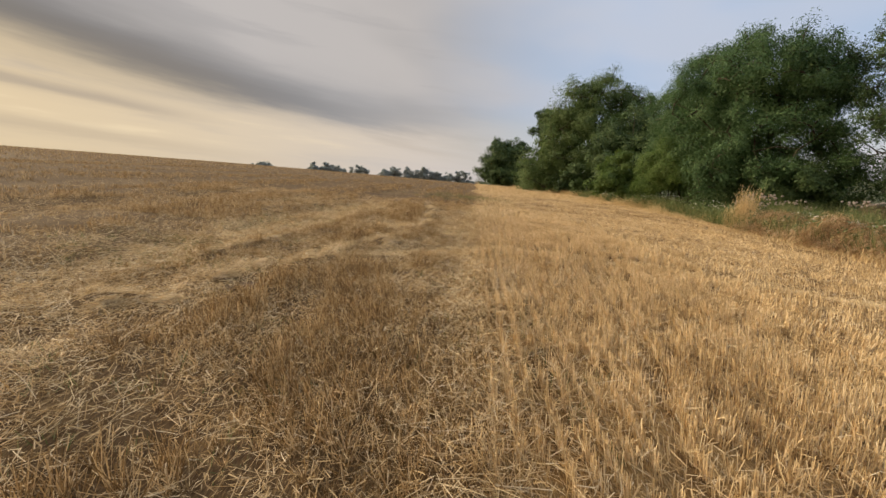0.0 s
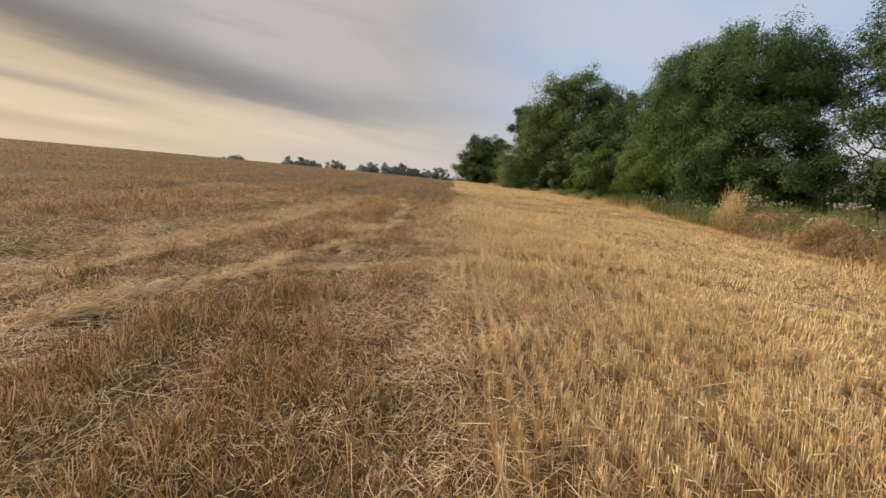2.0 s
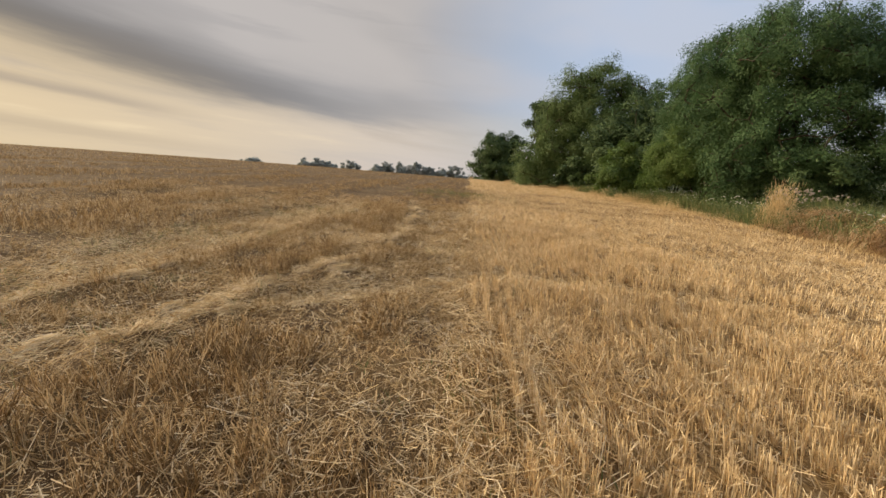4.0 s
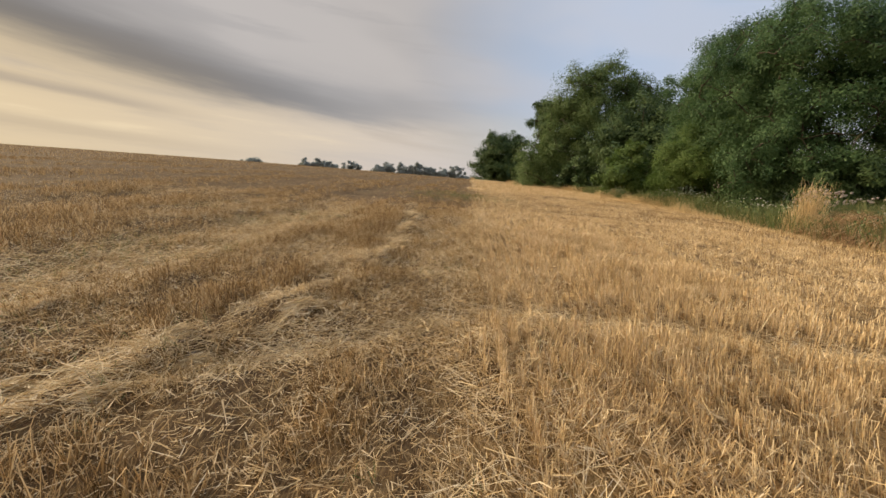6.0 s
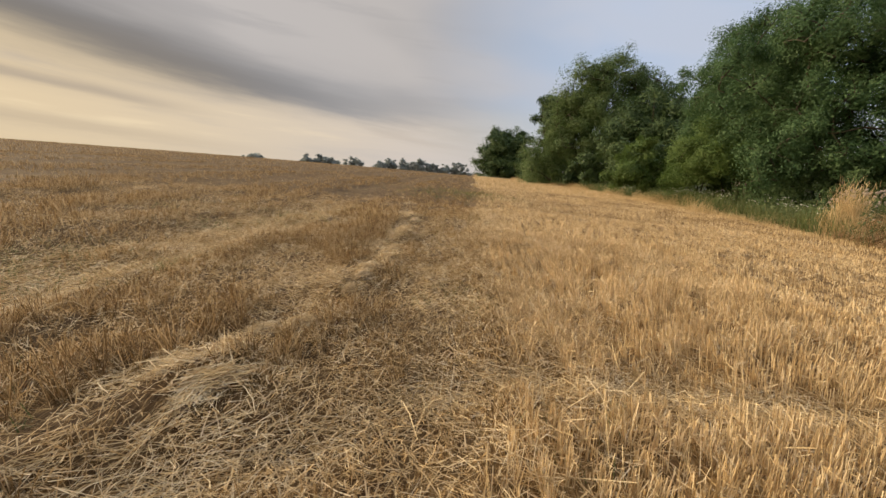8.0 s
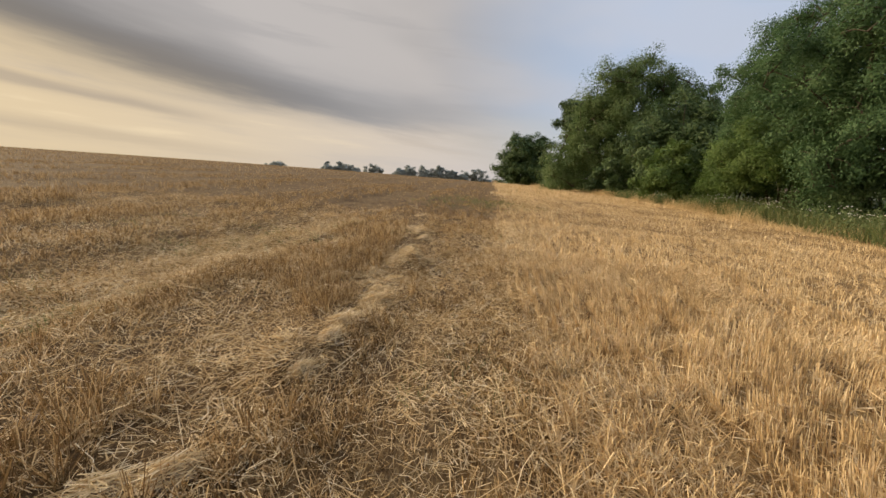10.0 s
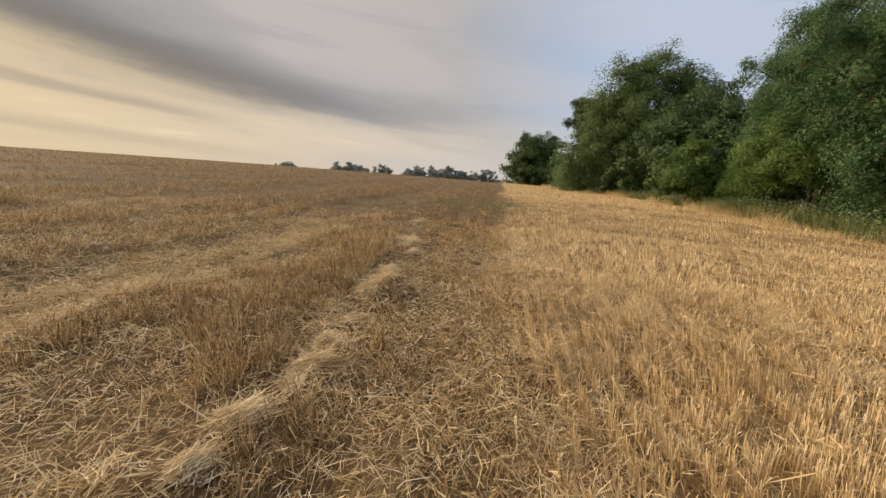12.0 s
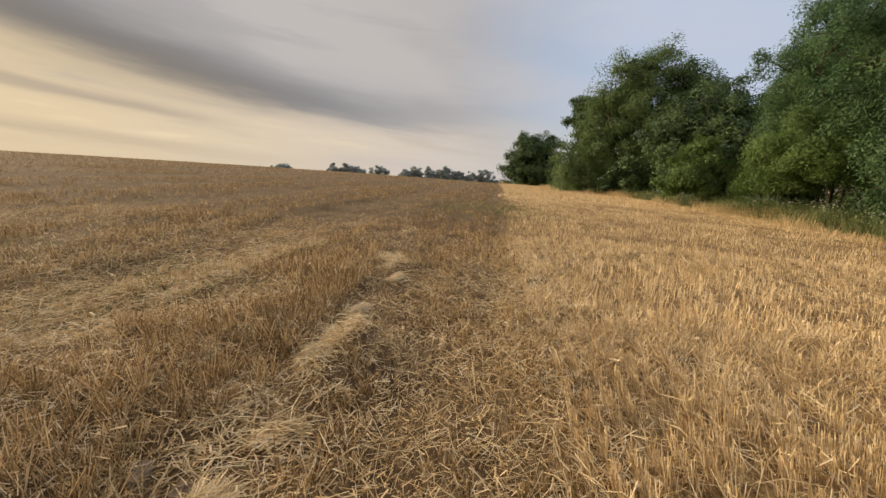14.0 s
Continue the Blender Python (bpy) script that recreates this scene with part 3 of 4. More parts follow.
def loose_straw():
    def lying(x, y, long, lift, tilt, radius, way=None):
        n = len(x)
        a = rng.uniform(0, 2 * math.pi, n) if way is None else rng.normal(way, 1.2, n)
        half = np.stack([np.cos(a), np.sin(a), rng.normal(0, tilt, n)], 1) * (long / 2)[:, None]
        c = on_ground(x, y, 0) + np.stack([np.zeros(n), np.zeros(n), lift], 1)
        low = np.maximum(-(c[:, 2] - np.abs(half[:, 2]) - height(x, y)), 0)
        c[:, 2] += low
        bend = rng.normal(0, 0.10, (n, 3)) * long[:, None]
        k = rng.random(n) < 0.5
        return joined(ribbons((c - half)[k], (c + half)[k], radius[k] * 1.9, bend[k]), ribbons((c - half)[~k], (c + half)[~k], radius[~k] * 1.9))

    # over the trampled part
    x, y = scatter(105000, -10, 1.4, -1, 20)
    k = (edge(x, y) < 0.3) & (rng.random(len(x)) < (0.62 + 0.38 * lane(x, y)) * (0.3 + 0.7 * smooth(vnoise(x * 1.9, y * 1.3, 33), 0.3, 0.6)))
    x, y = x[k], y[k]
    n = len(x)
    a = lying(x, y, rng.gamma(1.8, 0.034, n) + 0.025, 0.10 * rng.random(n) ** 1.3 + 0.004, 0.45, rng.uniform(0.0014, 0.0030, n))
    # fewer among the standing rows
    x, y = scatter(9000, 0, 9.5, -1, 20)
    k = edge(x, y) > 0
    x, y = x[k], y[k]
    n = len(x)
    b = lying(x, y, rng.gamma(3.0, 0.04, n) + 0.05, rng.uniform(0.01, 0.12, n), 0.35, rng.uniform(0.0018, 0.0030, n))
    # pressed into the wheel mark
    x = rng.uniform(-1.5, 8, 6500)
    y = np.interp(x, [-2, -1, 0.6, 2, 3.3, 4.2, 5.1, 7, 10], [6.5, 7.4, 8.55, 8.4, 8.27, 8.1, 7.65, 6.6, 5.0]) + rng.normal(0, 0.19, 6500)
    n = len(x)
    c = lying(x, y, rng.uniform(0.08, 0.32, n), rng.uniform(0.004, 0.04, n), 0.08, rng.uniform(0.0012, 0.0024, n))
    y = rng.uniform(0, 19, 7000)
    x = ROW * y + rng.normal(0.15, 0.32, len(y))
    n = len(x)
    c = joined(c, lying(x, y, rng.gamma(2.4, 0.055, n) + 0.05, rng.uniform(0.01, 0.10, n), 0.35, rng.uniform(0.0013, 0.0024, n)))
    x, y = scatter(100000, -7, 1, 0.5, 17.5)
    k = (edge(x, y) < 0) & (rng.random(len(x)) < smooth(x, -7, -4.4) * (1 - smooth(y, 14, 17.5))) & (rng.random(len(x)) < 0.4 + 0.6 * smooth(vnoise(x * 1.4, y * 1.0, 36), 0.35, 0.65))
    x, y = x[k], y[k]
    n = len(x)
    c = joined(c, lying(x, y, rng.gamma(1.6, 0.040, n) + 0.025, rng.uniform(0.005, 0.10, n), 0.35, rng.uniform(0.0013, 0.0024, n)))
    stuff("trodden_straw", a, CHAFF, "short trodden straws over the brown stubble", "straw")
    stuff("loose_straw", joined(b, c), PALE, "loose pale straws scattered over the stubble", "straw")
    # the ridge of straw that the header left: bundles thrown down one over another
    by = rng.uniform(-1, 22, 950)
    gap = np.interp(by, [-1, 7.5, 10, 20, 30], [0.30, 0.26, 0.20, 0.18, 0.2])
    bx = windrow_x(by) + rng.normal(0, 1, len(by)) * gap - 0.10
    k = rng.random(len(by)) < (0.06 + 0.94 * smooth(vnoise(by * 1.7, bx * 2.2 + 3.3, 51), 0.42, 0.62)) * (1 - 0.9 * smooth(by, 13, 19))
    bx, by = bx[k], by[k]
    many = rng.integers(6, 34, len(bx))
    own = np.repeat(np.arange(len(bx)), many)
    n = len(own)
    turn = rng.uniform(0, math.pi, len(bx))[own] + rng.normal(0, 0.7, n)
    rise = rng.normal(0, 0.18, len(bx))[own] + rng.normal(0, 0.18, n)
    spot = rng.uniform(0.03, 0.085, len(bx))[own]
    x, y = bx[own] + rng.normal(0, 1, n) * spot, by[own] + rng.normal(0, 1, n) * spot
    long = rng.gamma(2.0, 0.048, n) + 0.04
    half = np.stack([np.cos(turn), np.sin(turn), rise], 1) * (long / 2)[:, None]
    c = on_ground(x, y, 0)
    c[:, 2] += rng.uniform(0.01, 0.075, len(bx))[own] * rng.random(n) + 0.01 + np.abs(half[:, 2]) * 0.6
    bend = rng.normal(0, 0.06, (n, 3)) * long[:, None]
    pile = ribbons(c - half, c + half, rng.uniform(0.0024, 0.0055, n), bend)
    # matted flat leaves pressed into the bundles
    k = rng.random(n) < 0.45
    m = k.sum()
    flat = half[k] * rng.uniform(0.3, 0.7, (m, 1)) * [1, 1, 0.4]
    mid = c[k] + rng.normal(0, 0.012, (m, 3)) * [1, 1, 0.5]
    pile = joined(pile, blades(mid - flat, mid + flat, rng.uniform(0.006, 0.013, m)))
    # and the flat swath beside it
    y = 3 + 15 * rng.random(14000) ** 1.25
    y = y[rng.random(len(y)) < smooth(y, 3, 6.5)]
    x = swath_x(y) - 0.05 - np.abs(rng.normal(0, 0.75, len(y)))
    n = len(x)
    swath = lying(x, y, rng.gamma(2.0, 0.055, n) + 0.05, 0.06 * rng.random(n) ** 2 + 0.004, 0.14, rng.uniform(0.0015, 0.0030, n))
    stuff("straw_windrow", joined(pile, swath), PALE, "ragged ridge of pale threshed straw on the trampled ground", "straw")
    x, y = scatter(9000, -30, 2, 4, 30)
    k = (edge(x, y) < 0) & (rng.random(len(x)) < lane(x, y)) & ((y > 16) | (x < -6.5))
    x, y = x[k], y[k]
    n = len(x)
    b = on_ground(x, y, -0.03)
    a = rng.uniform(0, 2 * math.pi, n)
    half = np.stack([np.cos(a), np.sin(a), rng.normal(0, 0.25, n)], 1) * rng.uniform(0.04, 0.12, n)[:, None]
    stuff("lane_straw", blades(b - half, b + half, rng.uniform(0.008, 0.018, n)), CHAFF, "flat pale straw in the lanes between the stubble", "straw")
    # short bits and flat leaf blades
    x, y = scatter(42000, -10.5, 8.5, -1, 19)
    x2, y2 = scatter(135000, -4.6, 3.2, 0.8, 15.5)
    k = rng.random(len(x2)) < smooth(x2, -4.6, -3) * (1 - smooth(x2, 2, 3.2)) * (1 - smooth(y2, 13, 15.5))
    x2, y2 = x2[k], y2[k]
    x, y = np.concatenate([x, x2]), np.concatenate([y, y2])
    k = rng.random(len(x)) < np.where(edge(x, y) < 0.2, 0.42 + 0.55 * smooth(vnoise(x * 2.3, y * 1.7, 34), 0.28, 0.5), 0.6)
    x, y = x[k], y[k]
    n = len(x)
    b = on_ground(x, y, 0) + np.stack([np.zeros(n), np.zeros(n), rng.uniform(0.002, 0.05, n) * np.where(edge(x, y) < 0, 1.3, 0.7)], 1)
    a = rng.uniform(0, 2 * math.pi, n)
    half = np.stack([np.cos(a), np.sin(a), rng.normal(0, 0.5, n)], 1) * rng.uniform(0.012, 0.05, n)[:, None]
    stuff("chaff", blades(b - half, b + half, rng.uniform(0.003, 0.010, n)), CHAFF, "short brown chaff and leaf bits lying on the soil", "straw")


standing_right()
standing_left()
far_stubble()
loose_straw()


def field_weeds():
    x1, y1 = rng.normal(0.9, 1.5, 900), rng.normal(27, 2.2, 900)
    x2, y2 = scatter(5200, -6, 1.2, 1, 18)
    k = (vnoise(x2 * 0.9, y2 * 0.9, 61) > 0.56) & (rng.random(5200) < 0.3 + 0.7 * lane(x2, y2))
    x, y = np.concatenate([x1, x2[k]]), np.concatenate([y1, y2[k]])
    c = np.repeat(on_ground(x, y), 8, 0)
    n = len(c)
    c = c + rng.normal(0, 0.05, (n, 3)) * [1, 1, 0]
    data = blades(c, c + leaning(n, rng.uniform(0.03, 0.13, n), 0.6), rng.uniform(0.003, 0.009, n))
    stuff("field_weeds", data, GRASS, "small green weeds coming up through the stubble", "weed")


field_weeds()


def soil_clod(r):
    bm = bmesh.new()
    bmesh.ops.create_icosphere(bm, subdivisions=3, radius=r)
    for v in bm.verts:
        p = v.co.copy()
        v.co *= 0.8 + 0.5 * noise.noise(p * (2.2 / r)) + 0.15 * noise.noise(p * (6 / r))
        v.co.z *= 0.55
    me = bpy.data.meshes.new("soil_clod")
    bm.to_mesh(me)
    bm.free()
    me.materials.append(CLOD)
    return tagged(new("soil_clod", me), "grey-brown dry clod of earth lying in the straw", "clod", "clods in the straw")


clod = soil_clod(0.05)
spots = [(-2.3, 4.55, 2.2), (-2.46, 4.42, 1.4), (-2.18, 4.7, 1.2), (-1.58, 7.1, 1.4), (-1.73, 7.22, 1.1), (-1.13, 12.04, 1.3), (-2.75, 4.0, 0.9), (-2.95, 4.5, 1.3), (-3.0, 7.2, 0.8), (-2.2, 5.1, 1.4), (-1.75, 6.9, 0.8), (-2.1, 7.95, 0.9), (-0.62, 11.55, 0.8), (-0.55, 12.2, 0.7), (-0.9, 12.0, 0.9), (-1.85, 9.2, 1.0), (-0.7, 10.35, 0.9), (-2.6, 6.0, 1.2)]
clod.matrix_world = pose(-3.15, 3.5, float(height(-3.15, 3.5)) + 0.012, 0, 0, 30)
for k, (x, y, s) in enumerate(spots):
    c = copy_thing(clod, pose(x, y, float(height(x, y)) + 0.01 * s, 8 * (k % 3), 5, 77 * k))
    c.scale = (s, s * 1.15, s * 0.9)


def straw_clump():
    """A torn-off mat of combed straw on a dark pressed core."""
    foot = new("straw_clump")
    tagged(foot, "matted clump of pale combed straw on the ridge", "straw", "clumps on the straw ridge")
    bm = bmesh.new()
    bmesh.ops.create_icosphere(bm, subdivisions=3, radius=1.0)
    for v in bm.verts:
        q = v.co.copy()
        v.co *= 0.85 + 0.45 * noise.noise(q * 1.7) + 0.2 * noise.noise(q * 4.5)
        v.co = Vector((v.co.x * 0.10, v.co.y * 0.06, max(v.co.z, -0.25) * 0.06))
    me = bpy.data.meshes.new("core")
    bm.to_mesh(me)
    bm.free()
    me.materials.append(CLOD)
    part("core", me, foot, "dark pressed core of chaff and earth")
    n = 260
    c = rng.normal(0, 1, (n, 3)) * [0.060, 0.040, 0.0]
    c[:, 2] = 0.075 * np.exp(-(c[:, 0] / 0.14) ** 2 - (c[:, 1] / 0.075) ** 2) * rng.uniform(0.5, 1.15, n)
    a = rng.normal(0, 0.55, n)
    half = np.stack([np.cos(a), np.sin(a), rng.normal(0.10, 0.16, n)], 1) * (rng.gamma(2.5, 0.015, n) + 0.02)[:, None]
    c[:, 2] = np.maximum(c[:, 2], np.abs(half[:, 2]) * 0.8)
    part("stalk_mat", make_mesh("stalk_mat", *ribbons(c - half, c + half, rng.uniform(0.003, 0.006, n), rng.normal(0, 0.012, (n, 3))), PALE), foot, kind="stuff")
    return foot


CLUMPS = [(-0.76, 10.75, 1.5, 50), (-0.62, 11.42, 1.3, 20), (-0.72, 11.86, 1.1, 80), (-0.61, 12.35, 1.2, 10), (-0.69, 14.2, 1.1, 60), (-0.73, 13.16, 1.0, 35), (-1.16, 8.05, 1.5, 25), (-0.68, 11.2, 0.9, 110), (-0.75, 10.37, 1.1, 70), (-1.18, 8.85, 1.1, 5), (-1.2, 8.44, 1.0, 140), (-2.25, 6.48, 1.3, 40), (-1.75, 6.5, 1.1, 15), (-1.78, 7.27, 1.2, 65), (-1.52, 7.03, 1.0, 20), (-1.18, 7.92, 1.1, 100), (-0.95, 8.94, 1.2, 45), (-0.77, 9.86, 1.0, 75), (-3.08, 7.08, 1.4, 30), (-2.62, 5.66, 1.1, 50), (-2.23, 5.73, 1.0, 10), (-3.04, 7.6, 1.0, 75), (-2.61, 4.67, 1.3, 35), (-3.16, 3.65, 1.3, 60), (-2.73, 3.86, 1.2, 5), (-3.0, 9.3, 1.1, 40), (-0.55, 15.4, 1.0, 55)]
clump = straw_clump()
for k, (x, y, s, a) in enumerate(CLUMPS):
    m = pose(x, y, float(height(x, y)) + 0.008, 4 - 3 * (k % 4), 0, a)
    c = copy_thing(clump, m) if k else clump
    c.matrix_basis = m
    s *= 0.95
    c.scale = (s, s * (0.85 + 0.1 * (k % 4)), s * (0.8 + 0.15 * (k % 3)))


# ---- trees ----
def tree(name, label, category, x, y, lobes, leaf, mat, clumps, per, spread=0.75, trunk_r=0.22, limbs=7, droop=0.0, group="", stems=1, reach=0.55, clear=1.4):
    """lobes: ellipsoids (dx, dy, z, rx, ry, rz) about the foot that the crown fills."""
    rng = np.random.default_rng(int(abs(x) * 100 + y * 10))
    foot = new(name)
    z0 = float(height(x, y))
    foot.location = (x, y, z0)
    tagged(foot, label, category, group)
    lobes = np.array(lobes, float)
    vol = (lobes[:, 3] * lobes[:, 4] * lobes[:, 5]) ** 0.72
    many = max(clumps // 3, 16)
    pick = rng.choice(len(lobes), many, p=vol / vol.sum())
    way = unit(rng.normal(size=(many, 3)) + [0, 0, 0.15])
    far = rng.random(many) ** 0.33
    boughs = lobes[pick, :3] + way * (far * rng.uniform(0.82, 1.1, many))[:, None] * lobes[pick, 3:]
    own = rng.integers(0, many, clumps)
    girth = spread * 1.35 * rng.uniform(0.6, 1.3, many)
    part_way = unit(rng.normal(size=(clumps, 3)) + [0, 0, 0.3])
    c = boughs[own] + part_way * (girth[own] * rng.random(clumps) ** 0.4)[:, None] * [1, 1, 0.8]
    heart = boughs[own]
    high = c[:, 2] > clear
    c, heart = c[high], heart[high]
    top = (lobes[:, 2] + lobes[:, 5]).max()
    mean = lobes[:, :3].mean(0)
    nodes = []
    # trunks
    for s in range(stems):
        a = 2.4 * s + 0.7
        lean = np.array([math.cos(a), math.sin(a), 0]) * (0.12 * top if stems > 1 else 0.03 * top)
        k = np.linspace(0, 1, 8)[:, None]
        goal = np.array([mean[0] * 0.5, mean[1] * 0.5, top * reach]) + lean
        line = k * goal + np.sin(k * 5 + s) * np.array([[0.04, 0.03, 0]]) * top * 0.3 * k
        line += np.array([math.cos(a), math.sin(a), 0]) * (0.25 if stems > 1 else 0)
        line[0, 2] = -0.15
        r = trunk_r * (1 - 0.62 * k[:, 0]) * np.where(k[:, 0] == 0, 1.35, 1.0) / (1 if stems == 1 else 1.5)
        part("trunk", make_mesh("trunk", *tube(line, r, 9), BARK, True), foot)
        nodes.append(line[3:])
    nodes = np.concatenate(nodes)
    # limbs reach out to the lobes
    order = rng.permutation(len(c))
    for k in range(limbs):
        goal = c[order[k]] * 0.9 + mean * 0.1
        start = nodes[rng.integers(len(nodes))] if k > 1 else nodes[-1]
        start = nodes[np.argmin(np.linalg.norm(nodes - (start * 0.5 + goal * 0.5), axis=1) + rng.random(len(nodes)) * top * 0.1)]
        u = np.linspace(0, 1, 7)[:, None]
        line = start * (1 - u) + goal * u + np.sin(u * math.pi) * np.array([[0, 0, 0.10 * np.linalg.norm(goal - start)]]) + rng.normal(0, 0.03 * top / 3, (7, 3)) * np.sin(u * math.pi)
        part("limb", make_mesh("limb", *tube(line, trunk_r * 0.42 * (1 - 0.8 * u[:, 0]), 6), BARK, True), foot)
        nodes = np.concatenate([nodes, line[2:]])
    # twigs
    twigs = []
    for p in boughs[np.unique(own[high])]:
        q = nodes[np.argmin(np.linalg.norm(nodes - p, axis=1))]
        m = (p + q) / 2 + [0, 0, 0.10 * np.linalg.norm(p - q)]
        twigs.append(tube([q, m, p], np.array([0.20, 0.13, 0.06]) * trunk_r, 4))
        nodes = np.concatenate([nodes, [m, p]])
    for p in c:
        q = nodes[np.argmin(np.linalg.norm(nodes - p, axis=1))]
        m = (p + q) / 2 + [0, 0, 0.12 * np.linalg.norm(p - q)]
        twigs.append(tube([q, m, p], np.array([0.10, 0.07, 0.025]) * trunk_r * 1.2, 3))
    part("twig_spray", make_mesh("twig_spray", *joined(*twigs), BARK), foot, kind="stuff")
    # leaves in clumps that thin out outwards
    n = len(c) * per
    centre = np.repeat(c, per, 0)
    size = np.repeat(spread * rng.uniform(0.6, 1.35, len(c)), per)
    off = unit(rng.normal(size=(n, 3))) * (rng.random(n) ** 0.6)[:, None] * size[:, None] * [1, 1, 0.82]
    off[:, 2] -= droop * (off[:, 0] ** 2 + off[:, 1] ** 2) / np.maximum(size, 0.1)
    pts = centre + off
    out = unit(pts - mean) * 0.3 + unit(pts - np.repeat(heart, per, 0)) * 0.7 + rng.normal(0, 0.45, (n, 3)) + [0, 0, 0.3]
    keep = pts[:, 2] > 0.05
    data = leaflets(pts[keep], unit(out[keep]), leaf * rng.uniform(0.6, 1.4, keep.sum()))
    part("crown", make_mesh("crown", *data, mat), foot, kind="stuff")
    return foot


tree("ash_tree", "tall spreading ash tree with dense dark green crown in the hedge", "tree", 20.9, 28.5,
     [(0, 0.5, 8.6, 4.0, 4.0, 3.6), (-2.6, 2, 7.4, 3.2, 3.4, 3.4), (2.0, -0.3, 7.6, 2.6, 3.0, 3.6), (0, -1.5, 4.4, 3.8, 2.6, 3.0), (0.3, 0, 9.7, 2.8, 2.7, 2.3), (-3.0, 0, 3.6, 2.2, 2.4, 2.2), (2.6, -1.0, 4.0, 2.2, 2.2, 2.8), (3.9, 0, 9.2, 2.1, 2.4, 2.4)],
     0.115, LEAF_ASH, 860, 210, 0.82, 0.30, 11, 0.25, clear=1.8)
tree("ash_tree", "broad ash tree with feathery shoots leaning over the field edge", "tree", 22.2, 37.0,
     [(-0.8, 0, 8.6, 3.9, 3.6, 3.4), (-2.6, -1, 6.8, 3.0, 3.0, 2.8), (1.5, 1, 7.4, 3.8, 3.6, 3.8), (-1.0, -2, 4.5, 3.4, 3.2, 2.6), (0.6, 0.5, 11.4, 2.9, 2.6, 2.2), (-2.6, 0.2, 9.4, 1.5, 1.6, 2.0)],
     0.115, LEAF_ASH, 700, 220, 0.78, 0.30, 9, 0.35, stems=2)
tree("hedge_shrub", "low drooping yellow-green shrub spilling from the hedge", "shrub", 18.8, 33.5,
     [(-1.4, -0.5, 3.6, 2.4, 2.4, 1.8), (0.8, 0.5, 4.2, 2.6, 2.6, 2.2), (-1.8, 1.5, 2.9, 1.8, 2.0, 1.6), (1.2, -1.8, 3.2, 2.2, 1.8, 2.0)],
     0.115, LEAF_HAZEL, 360, 220, 0.68, 0.12, 7, 0.5, stems=3, clear=1.3)
tree("hazel_bush", "rounded yellow-green hazel bush at the edge of the field", "shrub", 17.9, 42.9,
     [(-0.3, 0, 2.9, 2.2, 2.0, 2.6), (-1.5, 0, 1.6, 1.7, 1.6, 1.6), (1.3, 0.2, 1.8, 1.6, 1.5, 1.7)],
     0.19, LEAF_HAZEL, 200, 130, 0.55, 0.10, 6, 0.2, stems=3, clear=0.5)
tree("field_maple", "dark rounded maple between taller hedge trees", "tree", 24.0, 54.5,
     [(0, 0, 7.6, 5.0, 4.2, 3.6), (-3.4, 0, 5.2, 3.2, 3.2, 3.2), (3.6, 0, 6.2, 4.0, 3.4, 4.0), (0, -1, 3.2, 5.0, 3.2, 3.0)],
     0.26, LEAF_DARK, 440, 120, 1.1, 0.30, 8, 0.2)
tree("willow_tree", "tall pale green willow with a feathery open crown", "tree", 22.5, 65.5,
     [(0.8, 0, 12.9, 4.8, 4.2, 4.8), (-3.4, -0.5, 9.6, 4.4, 4.2, 4.6), (5.0, 0.5, 11.6, 4.2, 4.0, 4.2), (-3.0, 0, 13.0, 3.6, 3.4, 4.0), (-6.4, -1.0, 5.4, 4.2, 3.8, 5.0), (0, -2, 6.0, 6.0, 4.0, 5.0), (6.8, 0, 7.0, 3.6, 3.6, 4.6), (-9.0, 0, 3.6, 2.6, 3.0, 3.4)],
     0.22, LEAF_WILLOW, 1150, 150, 1.25, 0.42, 11, 0.3, stems=2, reach=0.6)
tree("oak_tree", "dark oak rising behind the willow", "tree", 20.3, 86,
     [(0.3, 0, 13.9, 3.0, 3.0, 3.0), (0.5, 0, 11.5, 4.4, 4.0, 4.6), (0, 0, 6.0, 4.0, 4.0, 4.5)],
     0.36, LEAF_DARK, 210, 120, 1.1, 0.4, 7, 0.1)
tree("oak_tree", "dark rounded oak closing the end of the hedge", "tree", 15.4, 115,
     [(-1.8, 0, 9.0, 3.8, 4.0, 3.4), (2.6, 0, 7.8, 4.2, 4.0, 3.8), (-4.4, 0, 3.8, 3.6, 3.6, 3.8), (0, -1, 3.0, 6.0, 4.0, 3.6), (5.0, 0, 3.6, 3.4, 3.4, 4.0)],
     0.42, LEAF_DARK, 560, 100, 1.3, 0.4, 8, 0.1, clear=0.6)
tree("alder_tree", "thin alder with a loose see-through crown", "tree", 26.1, 24.8,
     [(-0.6, 0, 10.0, 2.2, 2.6, 3.4), (2.5, 0, 9.2, 3.6, 3.2, 3.8), (-1.4, -0.5, 5.6, 2.4, 2.6, 3.0), (-2.2, -1.5, 7.6, 2.0, 2.2, 2.6), (1.4, -0.8, 6.2, 2.8, 2.4, 2.8), (3.5, -1.5, 5.2, 2.6, 2.4, 2.6), (0.4, 0, 12.8, 2.2, 2.2, 2.0), (0.5, -1.0, 3.2, 2.6, 2.2, 2.0)],
     0.12, LEAF_DARK, 620, 100, 0.72, 0.20, 16, 0.2, clear=1.2)
